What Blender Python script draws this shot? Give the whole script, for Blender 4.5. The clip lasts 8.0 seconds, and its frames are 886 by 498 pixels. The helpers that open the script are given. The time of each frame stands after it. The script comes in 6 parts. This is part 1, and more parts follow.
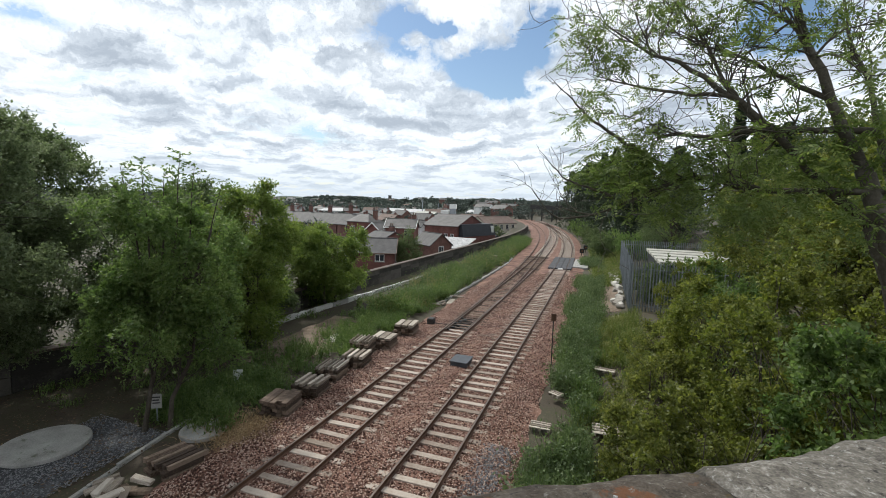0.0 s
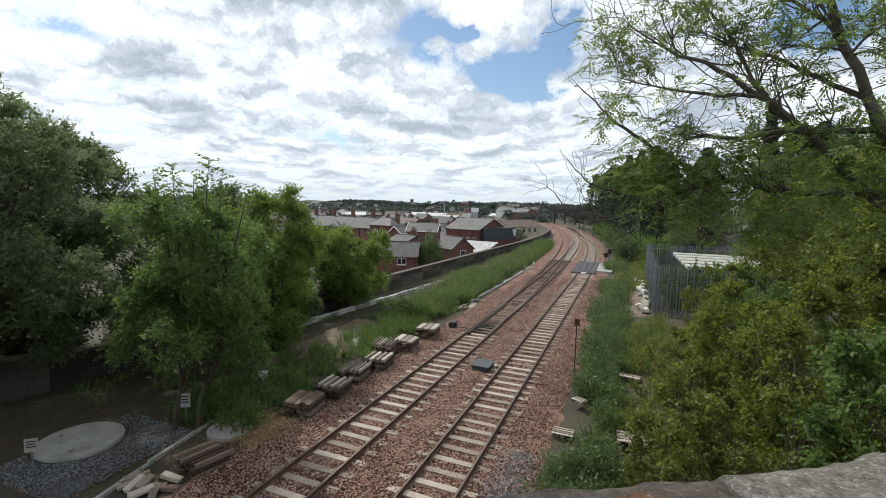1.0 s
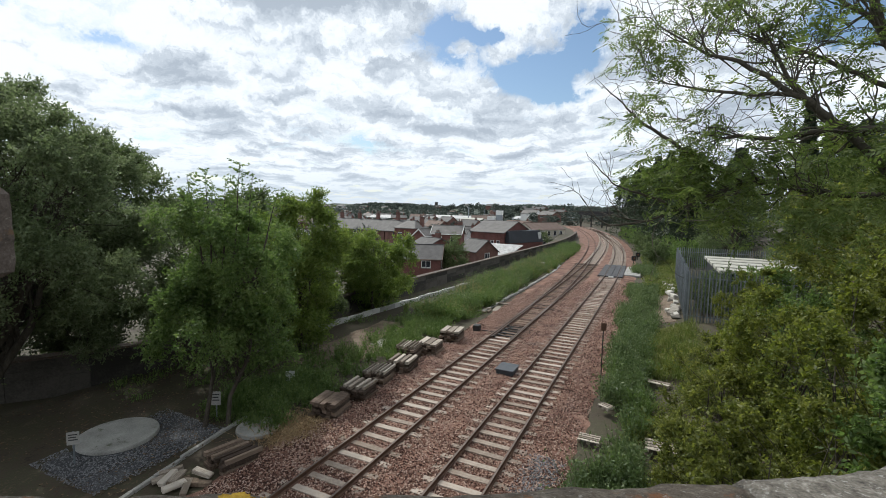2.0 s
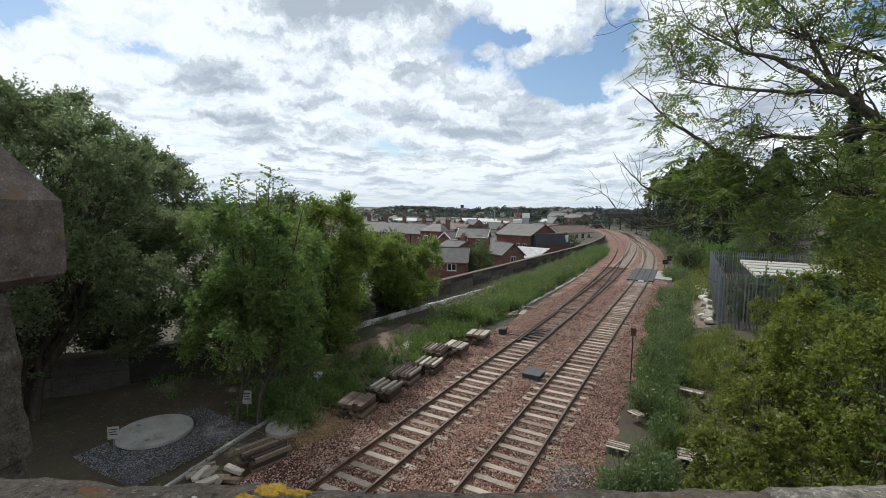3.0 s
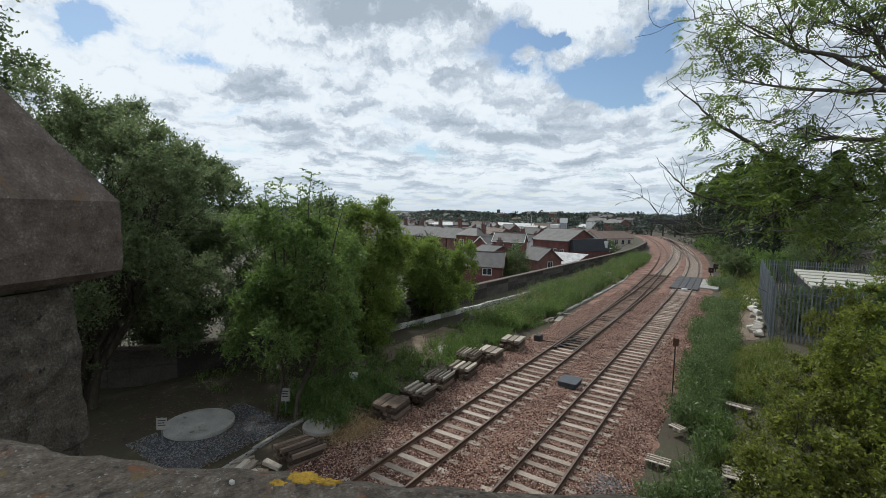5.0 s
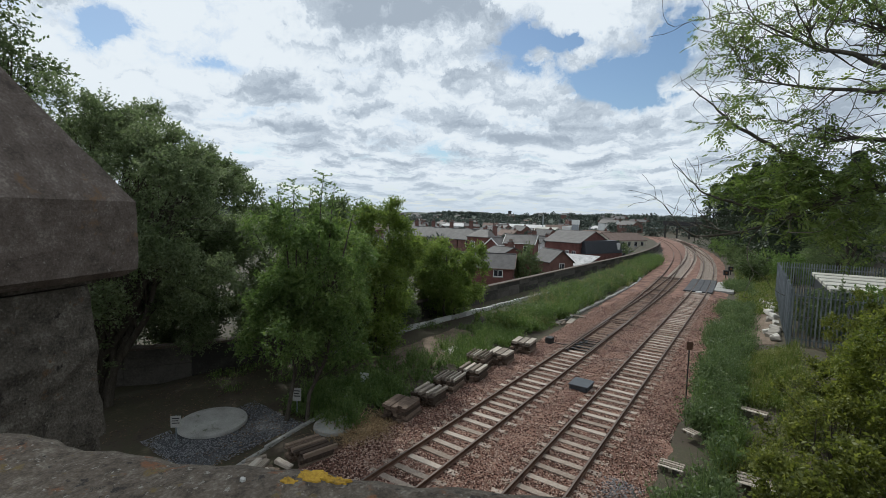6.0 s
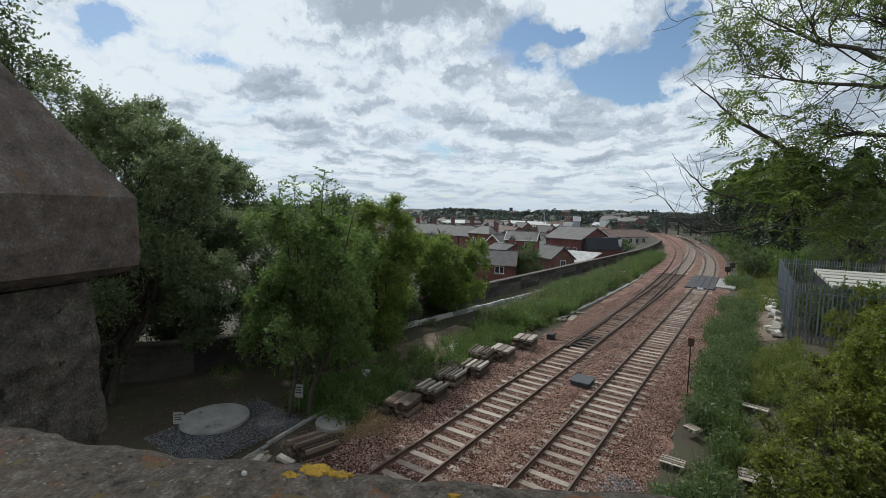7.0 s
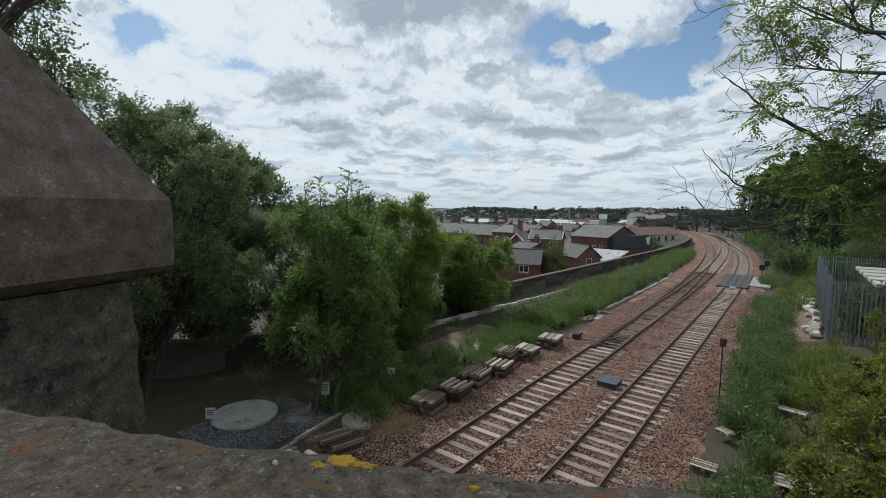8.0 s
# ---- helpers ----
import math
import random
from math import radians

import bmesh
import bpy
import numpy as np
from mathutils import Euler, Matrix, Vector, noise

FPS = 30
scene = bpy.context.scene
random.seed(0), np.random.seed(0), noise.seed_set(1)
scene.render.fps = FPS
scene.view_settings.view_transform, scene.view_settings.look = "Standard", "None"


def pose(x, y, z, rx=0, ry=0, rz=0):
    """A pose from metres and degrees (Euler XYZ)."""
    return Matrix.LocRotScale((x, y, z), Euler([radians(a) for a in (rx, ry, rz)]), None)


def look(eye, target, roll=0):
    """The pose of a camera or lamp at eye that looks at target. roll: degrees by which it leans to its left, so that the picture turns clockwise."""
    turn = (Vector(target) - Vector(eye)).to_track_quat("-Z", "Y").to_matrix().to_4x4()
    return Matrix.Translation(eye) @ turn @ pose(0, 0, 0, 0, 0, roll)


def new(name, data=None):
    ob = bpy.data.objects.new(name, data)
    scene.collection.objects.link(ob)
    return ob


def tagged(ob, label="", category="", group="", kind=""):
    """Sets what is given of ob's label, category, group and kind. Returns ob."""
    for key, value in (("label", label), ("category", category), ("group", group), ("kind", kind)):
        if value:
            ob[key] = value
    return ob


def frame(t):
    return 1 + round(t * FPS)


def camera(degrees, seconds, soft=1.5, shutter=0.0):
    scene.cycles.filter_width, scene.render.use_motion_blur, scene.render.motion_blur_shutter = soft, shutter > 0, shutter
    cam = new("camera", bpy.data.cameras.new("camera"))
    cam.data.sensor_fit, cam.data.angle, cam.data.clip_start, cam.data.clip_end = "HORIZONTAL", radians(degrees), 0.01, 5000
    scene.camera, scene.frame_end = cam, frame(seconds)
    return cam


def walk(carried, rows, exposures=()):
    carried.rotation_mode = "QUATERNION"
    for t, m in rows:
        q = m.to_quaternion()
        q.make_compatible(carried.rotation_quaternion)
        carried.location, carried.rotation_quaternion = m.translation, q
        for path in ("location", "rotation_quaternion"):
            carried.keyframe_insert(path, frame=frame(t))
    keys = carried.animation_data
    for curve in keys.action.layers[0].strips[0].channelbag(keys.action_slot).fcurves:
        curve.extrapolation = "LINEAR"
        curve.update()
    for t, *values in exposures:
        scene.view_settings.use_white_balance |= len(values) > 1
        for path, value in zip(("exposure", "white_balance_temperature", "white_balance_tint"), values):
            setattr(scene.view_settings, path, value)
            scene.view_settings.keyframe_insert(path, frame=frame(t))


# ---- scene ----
cam = camera(89.15, 8.0, soft=0.7)
# seconds, eye x, y, z, yaw, pitch, lean
ROWS = [
    (0.0, 4.7507, 0.0533, 8.0205, 19.514, -5.984, 1.546),
    (0.5, 4.7541, 0.0447, 8.0251, 20.886, -5.764, 1.403),
    (1.0, 4.7569, 0.0396, 8.0272, 22.304, -5.591, 1.353),
    (1.5, 4.7619, 0.0317, 8.0296, 23.813, -5.497, 1.324),
    (3.0, 4.7739, 0.0058, 8.0365, 28.72, -4.988, 0.999),
    (3.5, 4.7759, 0.0066, 8.0327, 30.191, -5.051, 1.127),
    (4.0, 4.7756, 0.0057, 8.0338, 31.175, -4.963, 1.375),
    (4.5, 4.7812, 0.0029, 8.0328, 32.222, -4.759, 1.35),
    (5.0, 4.7825, 0.0029, 8.0324, 33.275, -4.549, 1.387),
    (6.5, 4.7781, 0.0073, 8.0265, 34.898, -4.479, 1.495),
    (7.0, 4.7767, 0.0084, 8.0244, 34.827, -4.823, 1.408),
    (7.5, 4.7861, -0.0001, 8.027, 36.359, -5.027, 0.982),
    (8.0, 4.7872, 0.0001, 8.0263, 37.864, -5.001, 0.85),
]
walk(cam, [(t, pose(x, y, z, 90 + p, 0, w) @ pose(0, 0, 0, 0, 0, r)) for t, x, y, z, w, p, r in ROWS],
     exposures=[(0.0, 0.06, 6110, 7), (4.0, -0.13, 6030, 6), (8.0, -0.36, 5900, 5)])

# ---------------------------------------------------------------- light
SUN_AZ, SUN_EL = 60.0, 47.0          # degrees left of the tracks, degrees up
world = bpy.data.worlds.new("sky")
scene.world = world
world.use_nodes = True
wn, wl = world.node_tree.nodes, world.node_tree.links
wn.clear()


def wnode(kind, **kw):
    n = wn.new(kind)
    for k, v in kw.items():
        if k == "op":
            n.operation = v
        else:
            n.inputs[k].default_value = v
    return n


def wmath(op, a, b=None, c=None):
    n = wn.new("ShaderNodeMath")
    n.operation = op
    for i, v in enumerate((a, b, c)):
        if v is None:
            continue
        if isinstance(v, (int, float)):
            n.inputs[i].default_value = v
        else:
            wl.new(v, n.inputs[i])
    return n.outputs[0]


def wramp(fac, stops):
    n = wn.new("ShaderNodeValToRGB")
    el = n.color_ramp.elements
    while len(el) < len(stops):
        el.new(0.5)
    for e, (p, c) in zip(el, stops):
        e.position, e.color = p, (*c, 1) if isinstance(c, tuple) else (c, c, c, 1)
    wl.new(fac, n.inputs[0])
    return n.outputs[0]


def wmix(fac, a, b):
    n = wn.new("ShaderNodeMix")
    n.data_type = "RGBA"
    wl.new(fac, n.inputs[0])
    for sock, v in ((n.inputs[6], a), (n.inputs[7], b)):
        if isinstance(v, tuple):
            sock.default_value = (*v, 1)
        else:
            wl.new(v, sock)
    return n.outputs[2]


sky = wn.new("ShaderNodeTexSky")
sky.sky_type = "NISHITA"
sky.sun_disc = False
sky.sun_elevation, sky.sun_rotation = radians(SUN_EL), radians(-SUN_AZ)
sky.air_density, sky.dust_density = 1.1, 0.5
tc = wn.new("ShaderNodeTexCoord")
sep = wn.new("ShaderNodeSeparateXYZ")
wl.new(tc.outputs["Generated"], sep.inputs[0])
up = wmath("MAXIMUM", sep.outputs[2], 0.0)
lift = wmath("ADD", up, 0.125)
comb = wn.new("ShaderNodeCombineXYZ")
wl.new(wmath("DIVIDE", sep.outputs[0], lift), comb.inputs[0])
wl.new(wmath("DIVIDE", sep.outputs[1], lift), comb.inputs[1])
comb.inputs[2].default_value = 3.7


def wnoise(vec, scale, detail, rough, dist=0.0):
    n = wn.new("ShaderNodeTexNoise")
    wl.new(vec, n.inputs["Vector"])
    n.inputs["Scale"].default_value, n.inputs["Detail"].default_value = scale, detail
    n.inputs["Roughness"].default_value, n.inputs["Distortion"].default_value = rough, dist
    return n.outputs[0]


# the air's turbulence frays the outlines of the clouds
puff = wn.new("ShaderNodeTexNoise")
wl.new(tc.outputs["Generated"], puff.inputs["Vector"])
puff.inputs["Scale"].default_value, puff.inputs["Detail"].default_value, puff.inputs["Roughness"].default_value = 9.0, 9.0, 0.62
billow = wn.new("ShaderNodeVectorMath")
billow.operation = "MULTIPLY_ADD"
wl.new(puff.outputs["Color"], billow.inputs[0])
billow.inputs[1].default_value = (0.85, 0.85, 0.5)
wl.new(comb.outputs[0], billow.inputs[2])
fray = wn.new("ShaderNodeSeparateXYZ")
wl.new(puff.outputs["Color"], fray.inputs[0])
azim = wmath("ADD", wmath("ARCTAN2", wmath("MULTIPLY", sep.outputs[0], -1.0), sep.outputs[1]), wmath("MULTIPLY", wmath("SUBTRACT", fray.outputs[0], 0.5), 0.16))
elev = wmath("ADD", wmath("ARCSINE", sep.outputs[2]), wmath("MULTIPLY", wmath("SUBTRACT", fray.outputs[1], 0.5), 0.10))


def heap(az, el, wide, high, amount):
    """One bank of cloud, or a gap where amount is below nought: degrees left of the tracks, degrees up."""
    a = wmath("DIVIDE", wmath("SUBTRACT", azim, radians(az)), radians(wide))
    e = wmath("DIVIDE", wmath("SUBTRACT", elev, radians(el)), radians(high))
    q = wmath("ADD", wmath("MULTIPLY", a, a), wmath("MULTIPLY", e, e))
    return wmath("MULTIPLY", wmath("POWER", 2.718, wmath("MULTIPLY", q, -1.0)), amount)


def total(parts):
    out = parts[0]
    for p in parts[1:]:
        out = wmath("ADD", out, p)
    return out


shape = wnoise(billow.outputs[0], 2.0, 9.0, 0.6, 0.1)
body_n = wnoise(billow.outputs[0], 2.7, 9.0, 0.6, 0.15)
banks = total([heap(22.5, 20.0, 5.5, 2.8, -0.34), heap(14.5, 15.8, 7.0, 2.6, -0.30), heap(8.0, 19.5, 3.0, 3.5, -0.26), heap(70.8, 17.6, 2.6, 2.6, -0.30),
               heap(61.0, 15.0, 4.0, 0.9, -0.16), heap(34.0, 7.0, 3.6, 0.8, -0.17), heap(12.0, 13.4, 2.2, 1.6, -0.16), heap(-16.0, 18.0, 6.0, 3.0, -0.24), heap(92.0, 26.0, 9.0, 5.0, -0.25),
               heap(23.2, 19.2, 2.2, 1.0, 0.28), heap(18.2, 18.5, 1.7, 0.9, 0.28), heap(17.0, 23.4, 5.5, 2.0, 0.34), heap(41.0, 22.0, 11.0, 3.6, 0.20), heap(24.0, 13.5, 8.0, 2.2, 0.08), heap(-2.0, 15.0, 7.0, 5.0, 0.16)])
mass = wmath("ADD", wmath("ADD", wmath("MULTIPLY", shape, 0.7), 0.21), banks)
cover = wramp(mass, [(0.395, 0.0), (0.45, 0.6), (0.52, 1.0)])
dense = total([heap(39.0, 21.5, 12.0, 3.3, 0.085), heap(45.5, 9.0, 5.0, 1.2, 0.07), heap(54.5, 13.0, 5.0, 1.3, 0.05), heap(18.0, 9.8, 5.0, 1.1, 0.05), heap(27.0, 10.5, 4.5, 1.0, 0.04), heap(66.0, 17.0, 9.0, 5.0, -0.09), heap(85.0, 24.0, 25.0, 16.0, -0.06), heap(52.0, 16.5, 9.0, 1.5, -0.05), heap(27.0, 16.5, 6.0, 1.5, -0.06), heap(14.0, 12.5, 7.0, 1.2, -0.05)])
tone = wmath("ADD", wmath("ADD", wmath("MULTIPLY", shape, 0.45), wmath("MULTIPLY", body_n, 0.62)), dense)
cloud = wramp(tone, [(0.49, (1.0, 1.0, 1.0)), (0.53, (0.88, 0.90, 0.93)), (0.575, (0.68, 0.715, 0.765)), (0.66, (0.48, 0.52, 0.58))])
near_h = wramp(up, [(0.0, 1.0), (0.025, 0.65), (0.085, 0.0)])
hazed = wmix(near_h, cloud, (0.72, 0.77, 0.82))
bg_sky, bg_cloud = wn.new("ShaderNodeBackground"), wn.new("ShaderNodeBackground")
SKY_STRENGTH, CLOUD_STRENGTH = 0.105, 1.04
wl.new(sky.outputs[0], bg_sky.inputs[0])
bg_sky.inputs[1].default_value = SKY_STRENGTH
wl.new(hazed, bg_cloud.inputs[0])
bg_cloud.inputs[1].default_value = CLOUD_STRENGTH
mixs = wn.new("ShaderNodeMixShader")
wl.new(wmath("MAXIMUM", cover, near_h), mixs.inputs[0])
wl.new(bg_sky.outputs[0], mixs.inputs[1])
wl.new(bg_cloud.outputs[0], mixs.inputs[2])
wout = wn.new("ShaderNodeOutputWorld")
wl.new(mixs.outputs[0], wout.inputs[0])

sun = new("sun", bpy.data.lights.new("sun", "SUN"))
sun.data.energy, sun.data.angle, sun.data.color = 3.3, radians(1.0), (1.0, 0.94, 0.84)
sd = Vector((-math.sin(radians(SUN_AZ)) * math.cos(radians(SUN_EL)), math.cos(radians(SUN_AZ)) * math.cos(radians(SUN_EL)), math.sin(radians(SUN_EL))))
sun.matrix_world = look(sd * 50, (0, 0, 0))

# ---------------------------------------------------------------- materials
def material(name, stops, scale=4.0, rough=0.85, bump=0.3, fine=40.0, metal=0.0, per="", island=False, stain=None, stretch=None, detail=6.0, bump_dist=0.02):
    """Two scales of noise through a ramp of colours, with grain as relief. per: 'object' or 'island' shifts the tone piece by piece."""
    m = bpy.data.materials.new(name)
    m.use_nodes = True
    nt = m.node_tree
    nd, ln = nt.nodes, nt.links
    bsdf = nd["Principled BSDF"]
    co = nd.new("ShaderNodeTexCoord")
    vec = co.outputs["Object"]
    if stretch:
        mp = nd.new("ShaderNodeMapping")
        mp.inputs["Scale"].default_value = stretch
        ln.new(vec, mp.inputs[0])
        vec = mp.outputs[0]
    big, small = nd.new("ShaderNodeTexNoise"), nd.new("ShaderNodeTexNoise")
    for n, s, d in ((big, scale, detail), (small, fine, 4.0)):
        ln.new(vec, n.inputs["Vector"])
        n.inputs["Scale"].default_value, n.inputs["Detail"].default_value, n.inputs["Roughness"].default_value = s, d, 0.62
    add = nd.new("ShaderNodeMath")
    add.operation = "MULTIPLY_ADD"
    ln.new(small.outputs[0], add.inputs[0])
    add.inputs[1].default_value = 0.45
    sc = nd.new("ShaderNodeMath")
    sc.operation = "MULTIPLY"
    ln.new(big.outputs[0], sc.inputs[0])
    sc.inputs[1].default_value = 0.6
    ln.new(sc.outputs[0], add.inputs[2])
    fac = add.outputs[0]
    if per:
        src = nd.new("ShaderNodeObjectInfo").outputs["Random"] if per == "object" else nd.new("ShaderNodeNewGeometry").outputs["Random Per Island"]
        sh = nd.new("ShaderNodeMath")
        sh.operation = "MULTIPLY_ADD"
        ln.new(src, sh.inputs[0])
        sh.inputs[1].default_value = 0.75 if per == "wide" else 0.4
        ln.new(fac, sh.inputs[2])
        off = nd.new("ShaderNodeMath")
        off.operation = "SUBTRACT"
        ln.new(sh.outputs[0], off.inputs[0])
        off.inputs[1].default_value = 0.38 if per == "wide" else 0.2
        fac = off.outputs[0]
    ramp = nd.new("ShaderNodeValToRGB")
    el = ramp.color_ramp.elements
    while len(el) < len(stops):
        el.new(0.5)
    lo, hi = 0.37, 0.68
    for i, (e, c) in enumerate(zip(el, stops)):
        e.position, e.color = lo + (hi - lo) * i / max(1, len(stops) - 1), (*c, 1)
    ln.new(fac, ramp.inputs[0])
    col = ramp.outputs[0]
    if stain:
        # blotches of another growth or dirt: (colour, scale, threshold)
        for c, s, th in stain:
            sn = nd.new("ShaderNodeTexNoise")
            ln.new(vec, sn.inputs["Vector"])
            sn.inputs["Scale"].default_value, sn.inputs["Detail"].default_value, sn.inputs["Roughness"].default_value = s, 8.0, 0.7
            sr = nd.new("ShaderNodeValToRGB")
            sr.color_ramp.elements[0].position, sr.color_ramp.elements[1].position = th, th + 0.05
            ln.new(sn.outputs[0], sr.inputs[0])
            mx = nd.new("ShaderNodeMix")
            mx.data_type = "RGBA"
            ln.new(sr.outputs[0], mx.inputs[0])
            ln.new(col, mx.inputs[6])
            mx.inputs[7].default_value = (*c, 1)
            col = mx.outputs[2]
    ln.new(col, bsdf.inputs["Base Color"])
    bsdf.inputs["Roughness"].default_value = rough
    bsdf.inputs["Metallic"].default_value = metal
    bsdf.inputs["Specular IOR Level"].default_value = 0.3
    if bump:
        b = nd.new("ShaderNodeBump")
        b.inputs["Strength"].default_value, b.inputs["Distance"].default_value = bump, bump_dist
        ln.new(fac, b.inputs["Height"])
        ln.new(b.outputs[0], bsdf.inputs["Normal"])
    return m


def leaf_material(name, stops, through_light=0.45):
    m = bpy.data.materials.new(name)
    m.use_nodes = True
    nd, ln = m.node_tree.nodes, m.node_tree.links
    bsdf, out = nd["Principled BSDF"], nd["Material Output"]
    geo = nd.new("ShaderNodeNewGeometry")
    co = nd.new("ShaderNodeTexCoord")
    nz = nd.new("ShaderNodeTexNoise")
    nz.inputs["Scale"].default_value = 0.9
    ln.new(co.outputs["Object"], nz.inputs["Vector"])
    ad = nd.new("ShaderNodeMath")
    ad.operation = "MULTIPLY_ADD"
    ln.new(geo.outputs["Random Per Island"], ad.inputs[0])
    ad.inputs[1].default_value = 0.45
    mu = nd.new("ShaderNodeMath")
    mu.operation = "MULTIPLY"
    mu.inputs[1].default_value = 0.9
    ln.new(nz.outputs[0], mu.inputs[0])
    ln.new(mu.outputs[0], ad.inputs[2])
    ramp = nd.new("ShaderNodeValToRGB")
    el = ramp.color_ramp.elements
    while len(el) < len(stops):
        el.new(0.5)
    for i, (e, c) in enumerate(zip(el, stops)):
        e.position, e.color = 0.25 + 0.75 * i / (len(stops) - 1), (*c, 1)
    ln.new(ad.outputs[0], ramp.inputs[0])
    ln.new(ramp.outputs[0], bsdf.inputs["Base Color"])
    bsdf.inputs["Roughness"].default_value = 0.5
    bsdf.inputs["Specular IOR Level"].default_value = 0.35
    tr = nd.new("ShaderNodeBsdfTranslucent")
    hs = nd.new("ShaderNodeHueSaturation")
    hs.inputs["Saturation"].default_value, hs.inputs["Value"].default_value = 1.15, 1.35
    ln.new(ramp.outputs[0], hs.inputs["Color"])
    ln.new(hs.outputs[0], tr.inputs[0])
    mix = nd.new("ShaderNodeMixShader")
    mix.inputs[0].default_value = through_light
    ln.new(bsdf.outputs[0], mix.inputs[1])
    ln.new(tr.outputs[0], mix.inputs[2])
    ln.new(mix.outputs[0], out.inputs[0])
    return m


M = {}
M["soil"] = material("soil", [(0.034, 0.027, 0.020), (0.062, 0.047, 0.033), (0.052, 0.050, 0.027), (0.105, 0.078, 0.053)], 0.9, fine=11.0, bump=0.5, bump_dist=0.06)
M["ballast"] = material("ballast", [(0.045, 0.024, 0.018), (0.122, 0.063, 0.046), (0.22, 0.122, 0.088), (0.33, 0.215, 0.165)], 0.8, fine=26.0, bump=0.9, bump_dist=0.05, stain=[((0.13, 0.105, 0.09), 0.25, 0.62)])
M["stone_chip"] = material("stone_chip", [(0.058, 0.027, 0.020), (0.185, 0.090, 0.065), (0.31, 0.170, 0.124), (0.48, 0.35, 0.285)], 0.6, fine=14.0, bump=0.2, per="wide")
M["grey_chip"] = material("grey_chip", [(0.09, 0.09, 0.095), (0.16, 0.16, 0.17), (0.24, 0.24, 0.25)], 0.8, fine=14.0, bump=0.2, per="island")
M["gravel"] = material("gravel", [(0.028, 0.029, 0.032), (0.060, 0.062, 0.067), (0.115, 0.118, 0.124)], 0.9, fine=30.0, bump=0.8, bump_dist=0.03)
M["rail_side"] = material("rail_side", [(0.06, 0.035, 0.025), (0.11, 0.06, 0.04), (0.15, 0.085, 0.055)], 2.0, rough=0.8, fine=30.0, bump=0.2)
M["rail_top"] = material("rail_top", [(0.10, 0.075, 0.062), (0.17, 0.135, 0.115)], 3.0, rough=0.55, metal=0.4, fine=30.0, bump=0.05)
M["sleeper"] = material("sleeper", [(0.20, 0.155, 0.122), (0.30, 0.245, 0.20), (0.40, 0.34, 0.285)], 3.5, fine=30.0, bump=0.35, per="object")
M["timber"] = material("timber", [(0.050, 0.035, 0.026), (0.115, 0.080, 0.058), (0.21, 0.155, 0.118)], 3.0, fine=26.0, bump=0.5, per="object", stretch=(1, 6, 6))
M["grey_timber"] = material("grey_timber", [(0.17, 0.138, 0.108), (0.32, 0.272, 0.222), (0.47, 0.415, 0.35)], 3.0, fine=26.0, bump=0.5, per="object", stretch=(1, 6, 6))
M["rubber"] = material("rubber", [(0.035, 0.035, 0.037), (0.06, 0.06, 0.064), (0.085, 0.085, 0.09)], 1.4, rough=0.75, fine=20.0)
M["hatch"] = material("hatch", [(0.05, 0.055, 0.062), (0.075, 0.082, 0.092)], 3.0, rough=0.55, fine=30.0, bump=0.1)
M["concrete"] = material("concrete", [(0.20, 0.195, 0.18), (0.30, 0.29, 0.27), (0.38, 0.37, 0.345)], 1.4, fine=24.0, stain=[((0.13, 0.135, 0.10), 1.8, 0.60)])
M["pale_concrete"] = material("pale_concrete", [(0.30, 0.29, 0.27), (0.44, 0.43, 0.41), (0.55, 0.54, 0.52)], 1.4, fine=24.0, per="object", stain=[((0.18, 0.18, 0.14), 2.2, 0.60)])
# shade on the left copings is put into this darker base colour
M["parapet_stone"] = material("parapet_stone", [(0.034, 0.026, 0.018), (0.072, 0.056, 0.041), (0.116, 0.095, 0.072), (0.20, 0.175, 0.14)], 60.0, fine=300.0, bump=1.0, bump_dist=0.004,
                              stain=[((0.155, 0.068, 0.030), 17.0, 0.575), ((0.125, 0.090, 0.032), 24.0, 0.60), ((0.24, 0.225, 0.195), 130.0, 0.60), ((0.024, 0.020, 0.016), 75.0, 0.59), ((0.36, 0.345, 0.31), 95.0, 0.665)])
# paler copy for the right coping; sunlight on it is part of the tone
M["parapet_pale"] = material("parapet_pale", [(0.060, 0.051, 0.040), (0.128, 0.112, 0.090), (0.205, 0.182, 0.150), (0.36, 0.33, 0.285)], 60.0, fine=300.0, bump=1.0, bump_dist=0.004,
                             stain=[((0.16, 0.085, 0.045), 15.0, 0.62), ((0.38, 0.36, 0.32), 130.0, 0.58), ((0.050, 0.043, 0.034), 85.0, 0.58), ((0.50, 0.48, 0.45), 95.0, 0.665)])
M["pier_stone"] = material("pier_stone", [(0.030, 0.025, 0.019), (0.066, 0.056, 0.044), (0.108, 0.093, 0.074), (0.19, 0.17, 0.14)], 17.0, fine=120.0, bump=1.0, bump_dist=0.012,
                           stain=[((0.19, 0.172, 0.142), 60.0, 0.615), ((0.022, 0.018, 0.014), 8.0, 0.60), ((0.115, 0.070, 0.040), 9.0, 0.60)])
M["cap_stone"] = material("cap_stone", [(0.056, 0.043, 0.034), (0.090, 0.070, 0.057), (0.125, 0.100, 0.083), (0.205, 0.172, 0.147)], 13.0, fine=120.0, bump=0.8, bump_dist=0.006,
                          stain=[((0.22, 0.20, 0.17), 90.0, 0.61), ((0.060, 0.049, 0.038), 11.0, 0.64), ((0.14, 0.088, 0.050), 6.0, 0.60)])
M["lichen"] = material("lichen", [(0.16, 0.10, 0.02), (0.36, 0.215, 0.025), (0.50, 0.32, 0.04)], 90.0, fine=500.0, bump=0.8, bump_dist=0.004)
